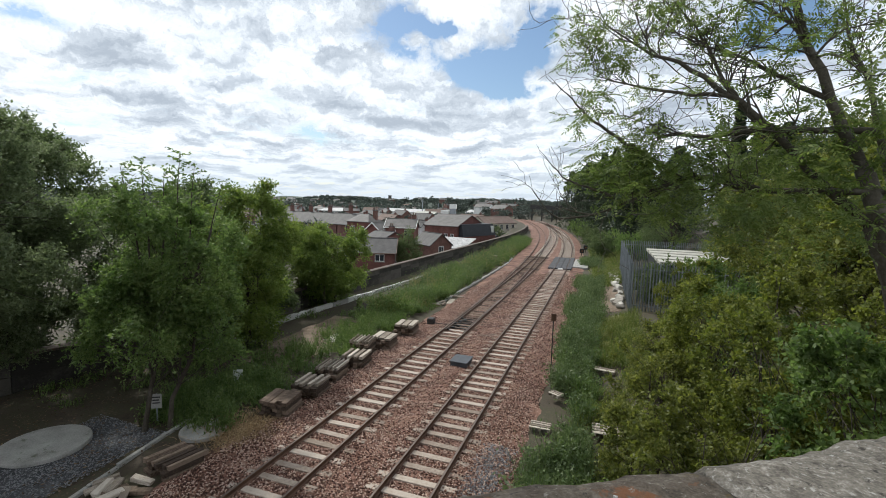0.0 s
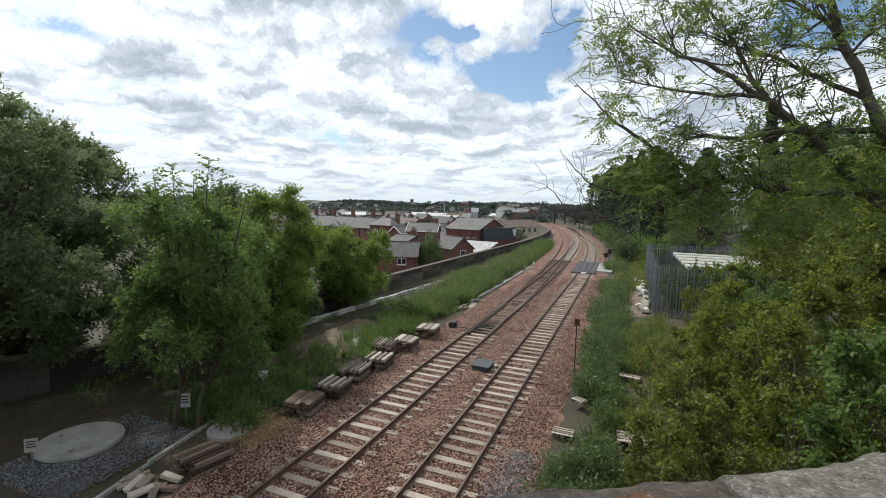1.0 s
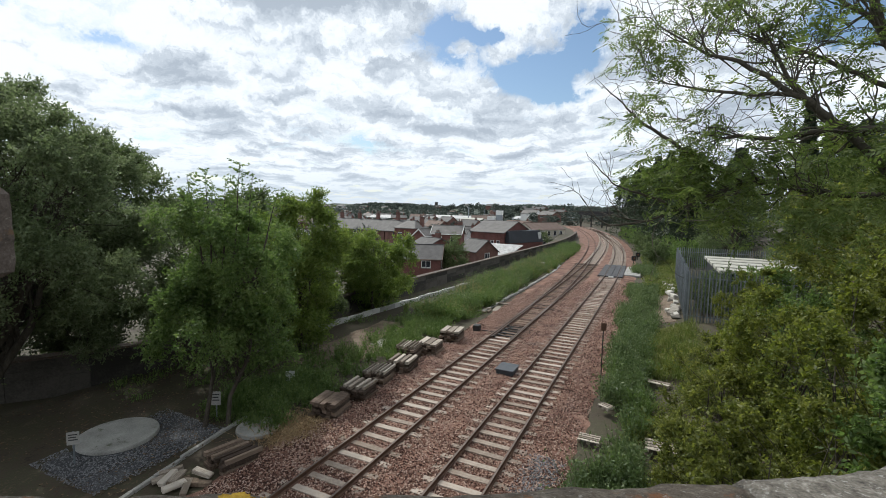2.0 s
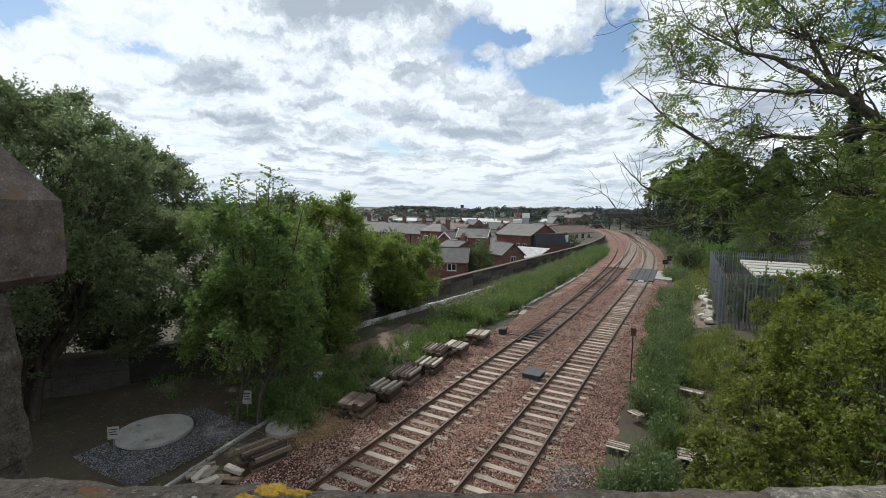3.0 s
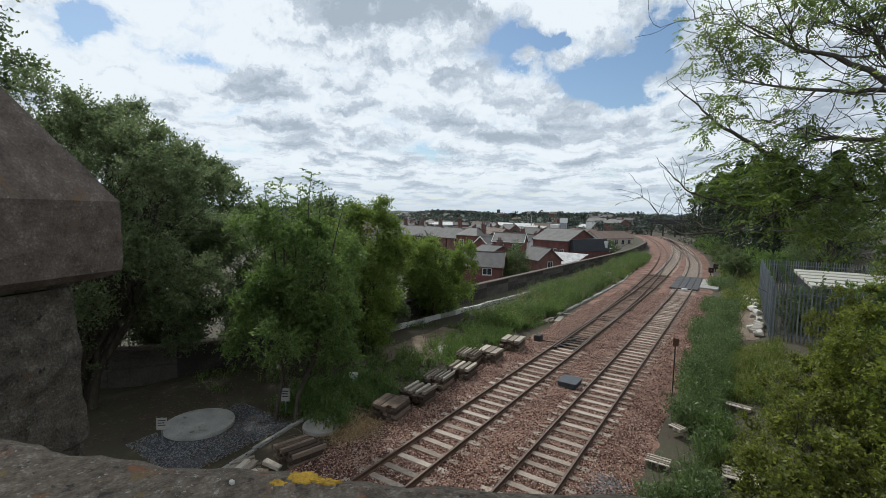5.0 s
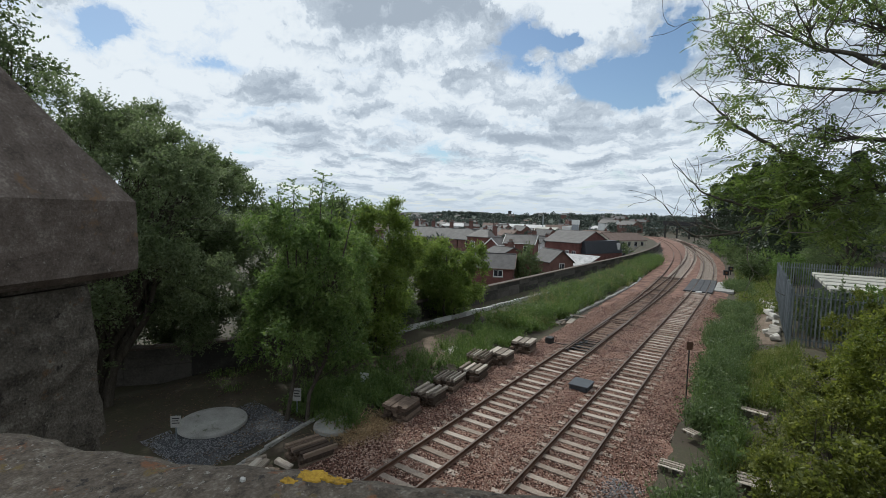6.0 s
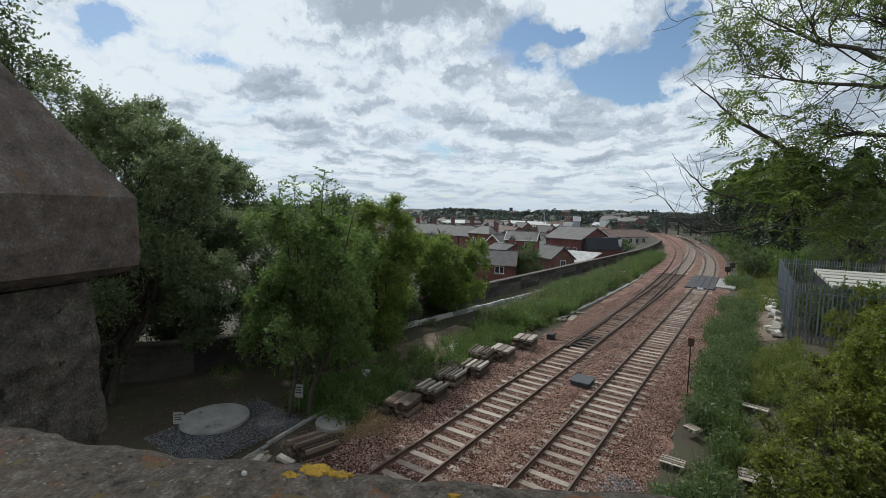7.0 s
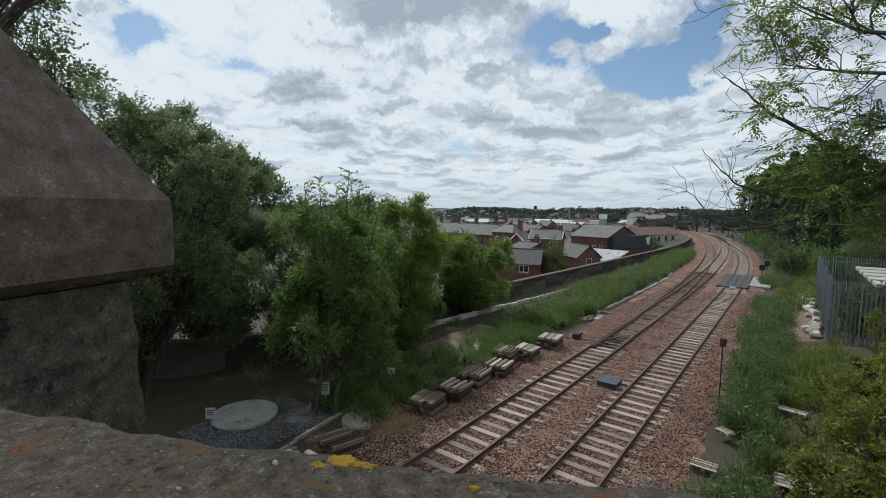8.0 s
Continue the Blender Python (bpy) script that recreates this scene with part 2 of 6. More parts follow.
M["lichen_rust"] = material("lichen_rust", [(0.08, 0.06, 0.045), (0.16, 0.075, 0.038), (0.22, 0.10, 0.045)], 90.0, fine=500.0, bump=0.7, bump_dist=0.004)
M["lichen_pale"] = material("lichen_pale", [(0.34, 0.33, 0.30), (0.48, 0.47, 0.44)], 30.0, fine=160.0, bump=0.6, bump_dist=0.003)
M["wall_stone"] = material("wall_stone", [(0.035, 0.032, 0.028), (0.065, 0.058, 0.05), (0.10, 0.09, 0.078)], 1.2, fine=12.0, bump=0.6, bump_dist=0.03, per="object")
M["tarmac"] = material("tarmac", [(0.045, 0.045, 0.047), (0.065, 0.064, 0.066), (0.09, 0.088, 0.088)], 0.3, fine=20.0)
M["galv"] = material("galv", [(0.17, 0.19, 0.205), (0.25, 0.27, 0.295), (0.34, 0.36, 0.385)], 1.5, rough=0.5, metal=0.55, fine=20.0, bump=0.05, per="object")
M["roof_sheet"] = material("roof_sheet", [(0.30, 0.285, 0.245), (0.40, 0.385, 0.335), (0.48, 0.465, 0.41)], 0.8, rough=0.6, fine=12.0, bump=0.1)
M["white_sheet"] = material("white_sheet", [(0.24, 0.235, 0.23), (0.46, 0.45, 0.44), (0.62, 0.61, 0.60)], 0.9, rough=0.7, fine=5.0, bump=0.3, stain=[((0.20, 0.185, 0.17), 1.1, 0.58)])
M["brick"] = material("brick", [(0.095, 0.042, 0.036), (0.150, 0.066, 0.056), (0.20, 0.098, 0.084)], 0.8, fine=9.0, bump=0.3)
M["brick_dull"] = material("brick_dull", [(0.10, 0.055, 0.046), (0.155, 0.083, 0.068), (0.21, 0.12, 0.10)], 0.8, fine=9.0, bump=0.3)
M["slate"] = material("slate", [(0.050, 0.046, 0.045), (0.075, 0.070, 0.069), (0.105, 0.099, 0.096)], 0.9, rough=0.7, fine=7.0, bump=0.3)
M["slate_pale"] = material("slate_pale", [(0.090, 0.083, 0.078), (0.130, 0.121, 0.114), (0.18, 0.168, 0.158)], 0.7, rough=0.7, fine=7.0, bump=0.3)
M["tile_brown"] = material("tile_brown", [(0.11, 0.075, 0.06), (0.16, 0.115, 0.095), (0.21, 0.155, 0.13)], 0.9, rough=0.8, fine=7.0, bump=0.3)
M["dark_clad"] = material("dark_clad", [(0.028, 0.03, 0.036), (0.042, 0.045, 0.052)], 0.6, rough=0.5, fine=6.0, bump=0.1)
M["render_cream"] = material("render_cream", [(0.46, 0.42, 0.34), (0.60, 0.56, 0.46)], 0.5, fine=6.0, bump=0.1)
M["render_white"] = material("render_white", [(0.62, 0.61, 0.59), (0.78, 0.77, 0.75)], 0.5, fine=6.0, bump=0.1)
M["white_paint"] = material("white_paint", [(0.70, 0.70, 0.68), (0.82, 0.82, 0.80)], 1.5, rough=0.6, fine=12.0, bump=0.05)
M["glass_dark"] = material("glass_dark", [(0.02, 0.024, 0.03), (0.045, 0.05, 0.06)], 1.0, rough=0.12, fine=3.0, bump=0)
M["steel_dark"] = material("steel_dark", [(0.03, 0.03, 0.032), (0.06, 0.058, 0.056)], 1.0, rough=0.6, metal=0.3, fine=10.0, bump=0.1)
M["bark"] = material("bark", [(0.030, 0.024, 0.018), (0.060, 0.050, 0.038), (0.10, 0.085, 0.068)], 3.0, fine=24.0, bump=0.8, bump_dist=0.02, stretch=(2, 2, 0.6))
M["ash_bark"] = material("ash_bark", [(0.038, 0.032, 0.024), (0.075, 0.065, 0.048), (0.12, 0.11, 0.088)], 4.0, fine=30.0, bump=0.7, bump_dist=0.01, stain=[((0.20, 0.21, 0.17), 9.0, 0.66)])
M["litter"] = material("litter", [(0.045, 0.030, 0.018), (0.10, 0.065, 0.038), (0.18, 0.125, 0.075)], 3.0, fine=18.0, bump=0.3, per="island")
M["straw"] = material("straw", [(0.22, 0.14, 0.07), (0.34, 0.23, 0.12), (0.42, 0.31, 0.18)], 3.0, fine=18.0, bump=0.6, per="island")
M["dry_earth"] = material("dry_earth", [(0.075, 0.052, 0.036), (0.14, 0.102, 0.072), (0.26, 0.205, 0.15)], 1.1, fine=11.0, bump=0.5, bump_dist=0.03)
M["rubble"] = material("rubble", [(0.26, 0.235, 0.20), (0.40, 0.375, 0.33), (0.52, 0.49, 0.44)], 2.0, fine=14.0, bump=0.4, per="object")
# haze over the far ground is put into the colour: a bluish, greyed green
M["wood_hill_hazed"] = material("wood_hill_hazed", [(0.034, 0.046, 0.040), (0.055, 0.070, 0.054), (0.095, 0.110, 0.072)], 0.02, fine=0.2, bump=0.4, bump_dist=2.0)
M["leaf_dark"] = leaf_material("leaf_dark", [(0.045, 0.066, 0.026), (0.088, 0.120, 0.048), (0.165, 0.200, 0.094)], 0.48)
M["leaf_grey"] = leaf_material("leaf_grey", [(0.068, 0.092, 0.042), (0.138, 0.175, 0.084), (0.245, 0.285, 0.165)], 0.55)
M["leaf_mid"] = leaf_material("leaf_mid", [(0.056, 0.096, 0.028), (0.112, 0.168, 0.052), (0.200, 0.258, 0.096)], 0.55)
M["leaf_bright"] = leaf_material("leaf_bright", [(0.060, 0.080, 0.020), (0.138, 0.165, 0.038), (0.255, 0.275, 0.070)], 0.52)
M["leaf_olive"] = leaf_material("leaf_olive", [(0.048, 0.062, 0.018), (0.122, 0.142, 0.036), (0.245, 0.260, 0.075)], 0.52)
M["leaf_lime"] = leaf_material("leaf_lime", [(0.072, 0.114, 0.026), (0.142, 0.196, 0.050), (0.240, 0.290, 0.088)], 0.55)
M["leaf_ash"] = leaf_material("leaf_ash", [(0.062, 0.092, 0.030), (0.120, 0.165, 0.048), (0.220, 0.265, 0.095)], 0.55)
M["leaf_conifer"] = leaf_material("leaf_conifer", [(0.020, 0.032, 0.018), (0.034, 0.050, 0.026), (0.054, 0.074, 0.036)], 0.2)
# distance haze painted in: bluer and greyer than the nearer leaves
M["leaf_far_hazed"] = leaf_material("leaf_far_hazed", [(0.034, 0.046, 0.042), (0.056, 0.070, 0.058), (0.086, 0.100, 0.078)], 0.25)
M["weed"] = leaf_material("weed", [(0.044, 0.074, 0.024), (0.100, 0.152, 0.046), (0.190, 0.240, 0.090)], 0.45)
M["weed_blue"] = leaf_material("weed_blue", [(0.038, 0.058, 0.026), (0.098, 0.138, 0.056), (0.175, 0.215, 0.100)], 0.40)
M["dry_stalk"] = leaf_material("dry_stalk", [(0.16, 0.13, 0.06), (0.27, 0.23, 0.11), (0.36, 0.31, 0.17)], 0.3)
M["grass"] = leaf_material("grass", [(0.062, 0.088, 0.024), (0.125, 0.160, 0.042), (0.255, 0.255, 0.110)], 0.45)

# ---------------------------------------------------------------- mesh helpers
def part(name, bm, mat, parent=None, label=""):
    me = bpy.data.meshes.new(name)
    bm.to_mesh(me)
    bm.free()
    return hang(name, me, mat, parent, label)


def hang(name, me, mat, parent=None, label=""):
    for m in (mat if isinstance(mat, (list, tuple)) else [mat]):
        if len(me.materials) < (len(mat) if isinstance(mat, (list, tuple)) else 1):
            me.materials.append(m)
    ob = new(name, me)
    if parent is not None:
        ob.parent = parent
    if label:
        ob["label"] = label
    return ob


def thing(name, at=(0, 0, 0), turn=0.0, label="", category="", group="", kind=""):
    ob = new(name)
    ob.matrix_basis = pose(at[0], at[1], at[2], 0, 0, turn)
    return tagged(ob, label, category, group, kind)


def raw(name, verts, faces):
    me = bpy.data.meshes.new(name)
    me.from_pydata([tuple(v) for v in verts], [], faces)
    me.update()
    return me


def box(bm, x0, x1, y0, y1, z0, z1, bevel=0.0, jitter=0.0, rng=None):
    vs = [bm.verts.new((x, y, z)) for z in (z0, z1) for y in (y0, y1) for x in (x0, x1)]
    fs = [(0, 2, 3, 1), (4, 5, 7, 6), (0, 1, 5, 4), (2, 6, 7, 3), (0, 4, 6, 2), (1, 3, 7, 5)]
    faces = [bm.faces.new([vs[i] for i in f]) for f in fs]
    if jitter and rng:
        for v in vs:
            v.co += Vector([rng.uniform(-jitter, jitter) for _ in range(3)])
    if bevel:
        es = {e for f in faces for e in f.edges}
        bmesh.ops.bevel(bm, geom=list(es), offset=bevel, segments=1, affect="EDGES", profile=0.5)
    return vs


def box_bm(*a, **k):
    bm = bmesh.new()
    box(bm, *a, **k)
    return bm


def tube_arrays(points, radii, sides=6):
    pts = [Vector(p) for p in points]
    verts, faces = [], []
    for i, p in enumerate(pts):
        d = (pts[min(i + 1, len(pts) - 1)] - pts[max(i - 1, 0)]).normalized()
        a = d.orthogonal().normalized() if i == 0 else (a - d * a.dot(d)).normalized()
        b = d.cross(a)
        for k in range(sides):
            w = 2 * math.pi * k / sides
            verts.append(p + (a * math.cos(w) + b * math.sin(w)) * radii[i])
    for i in range(len(pts) - 1):
        for k in range(sides):
            q = i * sides
            faces.append((q + k, q + (k + 1) % sides, q + sides + (k + 1) % sides, q + sides + k))
    verts.append(pts[-1])
    for k in range(sides):
        faces.append(((len(pts) - 1) * sides + k, (len(pts) - 1) * sides + (k + 1) % sides, len(verts) - 1))
    return verts, faces


def join_arrays(chunks):
    verts, faces = [], []
    for v, f in chunks:
        o = len(verts)
        verts.extend(v)
        faces.extend(tuple(i + o for i in q) for q in f)
    return verts, faces


def quads_mesh(name, V):
    """V: (n, 4, 3) corners of n separate quads."""
    n = len(V)
    me = bpy.data.meshes.new(name)
    me.vertices.add(n * 4)
    me.vertices.foreach_set("co", V.reshape(-1).astype(np.float32))
    me.loops.add(n * 4)
    me.loops.foreach_set("vertex_index", np.arange(n * 4, dtype=np.int32))
    me.polygons.add(n)
    me.polygons.foreach_set("loop_start", np.arange(0, n * 4, 4, dtype=np.int32))
    me.update(calc_edges=True)
    return me


def unit(a):
    return a / np.maximum(np.linalg.norm(a, axis=-1, keepdims=True), 1e-9)


def leaves(C, size, rng, droop=0.2, slim=0.5, axis=None):
    """Leaf-shaped quads, folded a little, at the places C."""
    n = len(C)
    a = rng.normal(size=(n, 3)) if axis is None else axis + 0.5 * rng.normal(size=(n, 3))
    a[:, 2] -= droop
    a = unit(a)
    b = unit(np.cross(a, rng.normal(size=(n, 3))))
    c = np.cross(a, b)
    s = size * rng.uniform(0.6, 1.35, (n, 1))
    w = s * slim * 0.5
    fold = s * 0.12
    return np.stack([C - a * s * 0.5, C + b * w + c * fold, C + a * s * 0.5, C - b * w + c * fold], 1)


def blades(P, h, lean, width, rng):
    """Upright narrow leaves from the ground points P."""
    n = len(P)
    ang = rng.uniform(0, 2 * np.pi, n)
    side = np.stack([np.cos(ang), np.sin(ang), 0 * ang], 1)
    hh = h * rng.uniform(0.5, 1.3, (n, 1))
    tip = P + np.concatenate([rng.normal(size=(n, 2)) * lean * hh, hh], 1)
    mid = (P + tip) / 2 + np.array([0, 0, 0.06]) * hh
    w = width * rng.uniform(0.6, 1.3, (n, 1))
    return np.stack([P, mid + side * w / 2, tip, mid - side * w / 2], 1)

# ---------------------------------------------------------------- lie of the land
def bend(y, start, k):
    return -k * np.maximum(0.0, np.asarray(y, float) - start) ** 2


def x_right(y):
    return bend(y, 50, 0.0009)


def x_left(y):
    return -3.69 + bend(y, 46, 0.00065)


def x_branch(y):
    return -3.69 + bend(y, 27, 0.00075)


def smooth(a, b, v):
    t = np.clip((v - a) / (b - a), 0, 1)
    return t * t * (3 - 2 * t)


def land(x, y):
    x, y = np.asarray(x, float), np.asarray(y, float)
    u = x - bend(y, 60, 0.0009)
    z = np.full(np.broadcast(x, y).shape, -0.34)
    z = z + 0.05 * np.sin(x * 1.3 + 0.7 * y) * np.cos(0.9 * y - 0.4 * x)
    z = z + smooth(4.5, 8.0, u) * 0.8 + smooth(9, 26, u) * 4.0
    town = -0.6 - 4.6 * smooth(16, 40, y)
    z = z + smooth(17.6, 18.8, -u) * (town + 0.3)
    r = np.hypot(x, y)
    ahead = smooth(60, 220, y)
    z = z + smooth(420, 1000, r) * (6.0 + 5 * np.sin(x * 0.0075 + 1.2) + 2.5 * np.sin(x * 0.021)) * smooth(-100, 300, y) * (1 - smooth(1120, 1700, r))
    z = np.where((u > 26), np.maximum(z, 3.5), z) - smooth(20, 80, u) * ahead * 2
    return z


def axis_steps(spans):
    out = []
    for a, b, s in spans:
        out += list(np.arange(a, b, s))
    return np.array(out + [spans[-1][1]])


gx = axis_steps([(-2600, -400, 110), (-400, -60, 17), (-60, -26, 2), (-26, 22, 0.8), (22, 60, 3), (60, 400, 20), (400, 2600, 110)])
gy = axis_steps([(-300, -20, 20), (-20, -2, 2), (-2, 70, 0.9), (70, 240, 4), (240, 1400, 40), (1400, 3600, 140)])
GX, GY = np.meshgrid(gx, gy)
GZ = land(GX, GY)
nx, ny = len(gx), len(gy)
gv = np.stack([GX, GY, GZ], -1).reshape(-1, 3)
gf = [(j * nx + i, j * nx + i + 1, (j + 1) * nx + i + 1, (j + 1) * nx + i) for j in range(ny - 1) for i in range(nx - 1)]
me = raw("ground", gv, gf)
me.polygons.foreach_set("use_smooth", [True] * len(me.polygons))
me.materials.append(M["soil"])
me.materials.append(M["wood_hill_hazed"])
# beyond 330 m the ground takes the haze-tinted colour
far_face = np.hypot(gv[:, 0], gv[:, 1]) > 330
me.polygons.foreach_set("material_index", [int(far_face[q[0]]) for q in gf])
ground = tagged(hang("ground", me, [M["soil"], M["wood_hill_hazed"]]), "bare brown earth and rough green ground beside the railway", "ground", kind="structure")

# ballast bed
by = axis_steps([(-6, 60, 0.5), (60, 240, 3.0)])
cols = [-7.2, -6.5, -6.0, -5.3, -4.4, -3.4, -2.4, -1.85, -1.2, -0.4, 0.5, 1.3, 2.0, 2.5, 3.1]
hs = [-0.42, -0.27, -0.2, -0.185, -0.2, -0.2, -0.19, -0.16, -0.19, -0.2, -0.2, -0.19, -0.21, -0.28, -0.42]
bv, bf = [], []
rb = random.Random(4)
for j, y in enumerate(by):
    lo, hi = float(x_branch(y)) + 3.69, float(x_right(y))
    for i, (c, h) in enumerate(zip(cols, hs)):
        t = i / (len(cols) - 1)
        wob = rb.uniform(-0.18, 0.18) if i in (0, 1, 13, 14) else rb.uniform(-0.05, 0.05)
        bv.append((c + lo * (1 - t) + hi * t + wob, y, h + rb.uniform(-0.018, 0.018)))
for j in range(len(by) - 1):
    for i in range(len(cols) - 1):
        q = j * len(cols) + i
        bf.append((q, q + 1, q + 1 + len(cols), q + len(cols)))
ballast = tagged(hang("ballast_bed", raw("ballast_bed", bv, bf), M["ballast"]), "reddish brown crushed stone ballast under the tracks", "ballast", kind="structure")


def chips(name, P, size, rng, mat):
    """Angular loose stones, eight faces each."""
    n = len(P)
    base = np.array([(1, 0, 0), (-1, 0, 0), (0, 1, 0), (0, -1, 0), (0, 0, 1), (0, 0, -1)], float)
    tri = np.array([(0, 2, 4), (2, 1, 4), (1, 3, 4), (3, 0, 4), (2, 0, 5), (1, 2, 5), (3, 1, 5), (0, 3, 5)])
    s = size * rng.uniform(0.5, 1.25, (n, 1, 3)) * np.array([1, 0.8, 0.6])
    V = base[None] * s * rng.uniform(0.75, 1.2, (n, 6, 1))
    w = rng.uniform(0, 2 * np.pi, n)
    tl = rng.normal(0, 0.4, n)
    x, y, z = V[..., 0], V[..., 1], V[..., 2]
    z, x = z * np.cos(tl)[:, None] + x * np.sin(tl)[:, None], x * np.cos(tl)[:, None] - z * np.sin(tl)[:, None]
    x, y = x * np.cos(w)[:, None] - y * np.sin(w)[:, None], x * np.sin(w)[:, None] + y * np.cos(w)[:, None]
    V = np.stack([x, y, z], -1) + P[:, None]
    F = (tri[None] + 6 * np.arange(n)[:, None, None]).reshape(-1)
    me = bpy.data.meshes.new(name)
    me.vertices.add(n * 6)
    me.vertices.foreach_set("co", V.reshape(-1).astype(np.float32))
    me.loops.add(len(F))
    me.loops.foreach_set("vertex_index", F.astype(np.int32))
    me.polygons.add(len(F) // 3)
    me.polygons.foreach_set("loop_start", np.arange(0, len(F), 3, dtype=np.int32))
    me.update(calc_edges=True)
    return hang(name, me, mat)


rng = np.random.default_rng(7)
n = 92000
cy = 6.5 + 48 * rng.random(n) ** 1.7
cx = rng.uniform(-6.7, 2.7, n)
on = np.minimum(np.abs(cx), np.abs(cx + 3.69))
keep = ~((on < np.where(rng.random(n) < 0.5, 0.8, 1.28)) & (np.abs((cy / 0.7) % 1.0 - 0.5) < 0.18))
cx, cy = cx[keep], cy[keep]
cz = np.interp(cx, cols, hs) + 0.012 + 0.02 * rng.random(len(cx)) + 0.03 * ((np.minimum(np.abs(cx), np.abs(cx + 3.69)) > 0.85) & (np.minimum(np.abs(cx), np.abs(cx + 3.69)) < 1.3))
tagged(chips("ballast_stones", np.stack([cx, cy, cz], 1), 0.042, rng, M["stone_chip"]), "loose reddish ballast stones between the rails", "stones", kind="stuff")
n = 2600
cx, cy = rng.normal(1.9, 0.32, n), rng.uniform(9.0, 14.5, n)
tagged(chips("grey_ballast_stones", np.stack([cx, cy, np.interp(cx, cols, hs) + 0.02], 1), 0.04, rng, M["grey_chip"]), "patch of fresh grey ballast beside the track", "stones", kind="stuff")

# ---------------------------------------------------------------- tracks
RAIL = [(-0.07, -0.16), (-0.07, -0.148), (-0.012, -0.128), (-0.010, -0.045), (-0.035, -0.036), (-0.035, -0.004), (-0.029, 0.0),
        (0.029, 0.0), (0.035, -0.004), (0.035, -0.036), (0.010, -0.045), (0.012, -0.128), (0.07, -0.148), (0.07, -0.16)]


def rail_mesh(fn, off, y0, y1, step):
    ys = np.arange(y0, y1 + step, step)
    xs = fn(ys) + 0 * ys
    k = len(RAIL)
    v, f = [], []
    for x, y in zip(xs, ys):
        v += [(x + off + px, y, pz) for px, pz in RAIL]
    for j in range(len(ys) - 1):
        for i in range(k):
            f.append((j * k + i, j * k + (i + 1) % k, (j + 1) * k + (i + 1) % k, (j + 1) * k + i))
    me = raw("rail", v, f)
    me.materials.append(M["rail_side"])
    me.materials.append(M["rail_top"])
    for i, p in enumerate(me.polygons):
        if i % k in (6,):
            p.material_index = 1
    return me


def track(fn, y0, y1, label, pieces_to):
    tr = tagged(new("railway_track"), label, "railway track")
    for off in (-0.7525, 0.7525):
        ob = new("rail", rail_mesh(fn, off, y0, y1, 2.0))
        ob.parent = tr
        ob["label"] = "rust-brown steel rail with a worn top"
    return tr


right_track = track(x_right, -6, 230, "straight railway track on pale sleepers, curving in the distance", 60)
left_track = track(x_left, -6, 230, "railway track on pale sleepers with switch blades", 60)
branch_track = track(x_branch, 30, 225, "diverging railway track leaving the main line", 0)


def x_cross(y):
    t = smooth(92, 175, np.asarray(y, float))
    return x_right(y) * (1 - t) + x_left(y) * t


crossover = track(x_cross, 95, 172, "crossover track linking the two main lines", 0)

# dark closer switch blades and stretcher bars of the turnout
sw = tagged(new("track_switch"), "dark greasy switch blades and stretcher bars between the rails", "track switch")
for k in range(5):
    part("stretcher_bar", box_bm(-4.35, -3.0, 27.2 + 0.62 * k, 27.28 + 0.62 * k, -0.13, -0.07, bevel=0.01), M["steel_dark"], sw)
for xx in (-4.28, -3.05):
    me = rail_mesh(lambda y, xx=xx: 0 * y, xx, 26.5, 36, 1.0)
    part_ob = new("switch_blade", me)
    part_ob.parent = sw
for k in range(7):
    part("clamp", box_bm(-4.38 + 0.2 * (k % 3), -4.16 + 0.2 * (k % 3), 26.7 + 0.5 * k, 26.9 + 0.5 * k, -0.15, -0.03, bevel=0.02), M["steel_dark"], sw)
motor = tagged(part("point_machine", box_bm(-6.05, -5.6, 27.65, 28.15, -0.22, 0.2, bevel=0.04), M["steel_dark"]), "dark point machine box beside the switch", "point machine")
rod = tagged(part("switch_rod", box_bm(-5.6, -4.5, 27.9, 27.96, -0.16, -0.11, bevel=0.01), M["steel_dark"]), "thin rod from the machine to the rails", "rod")

# ---------------------------------------------------------------- bridge parapet and pier
def edge_y(x):
    """Outer edge of the parapet in plan."""
    u = x - 4.6
    q = min(max(u, -0.7), 0.7)
    return 0.375 + 0.575 * q + 0.17 * q * q + (0.575 + 0.34 * q) * (u - q)


def edge_n(x):
    d = Vector((1, (edge_y(x + 0.01) - edge_y(x - 0.01)) / 0.02, 0)).normalized()
    return Vector((-d.y, d.x, 0))


TOP, THICK = 7.78, 0.46


def stone_noise(p, s):
    return noise.fractal(Vector(p) * s, 0.9, 2.1, 4)


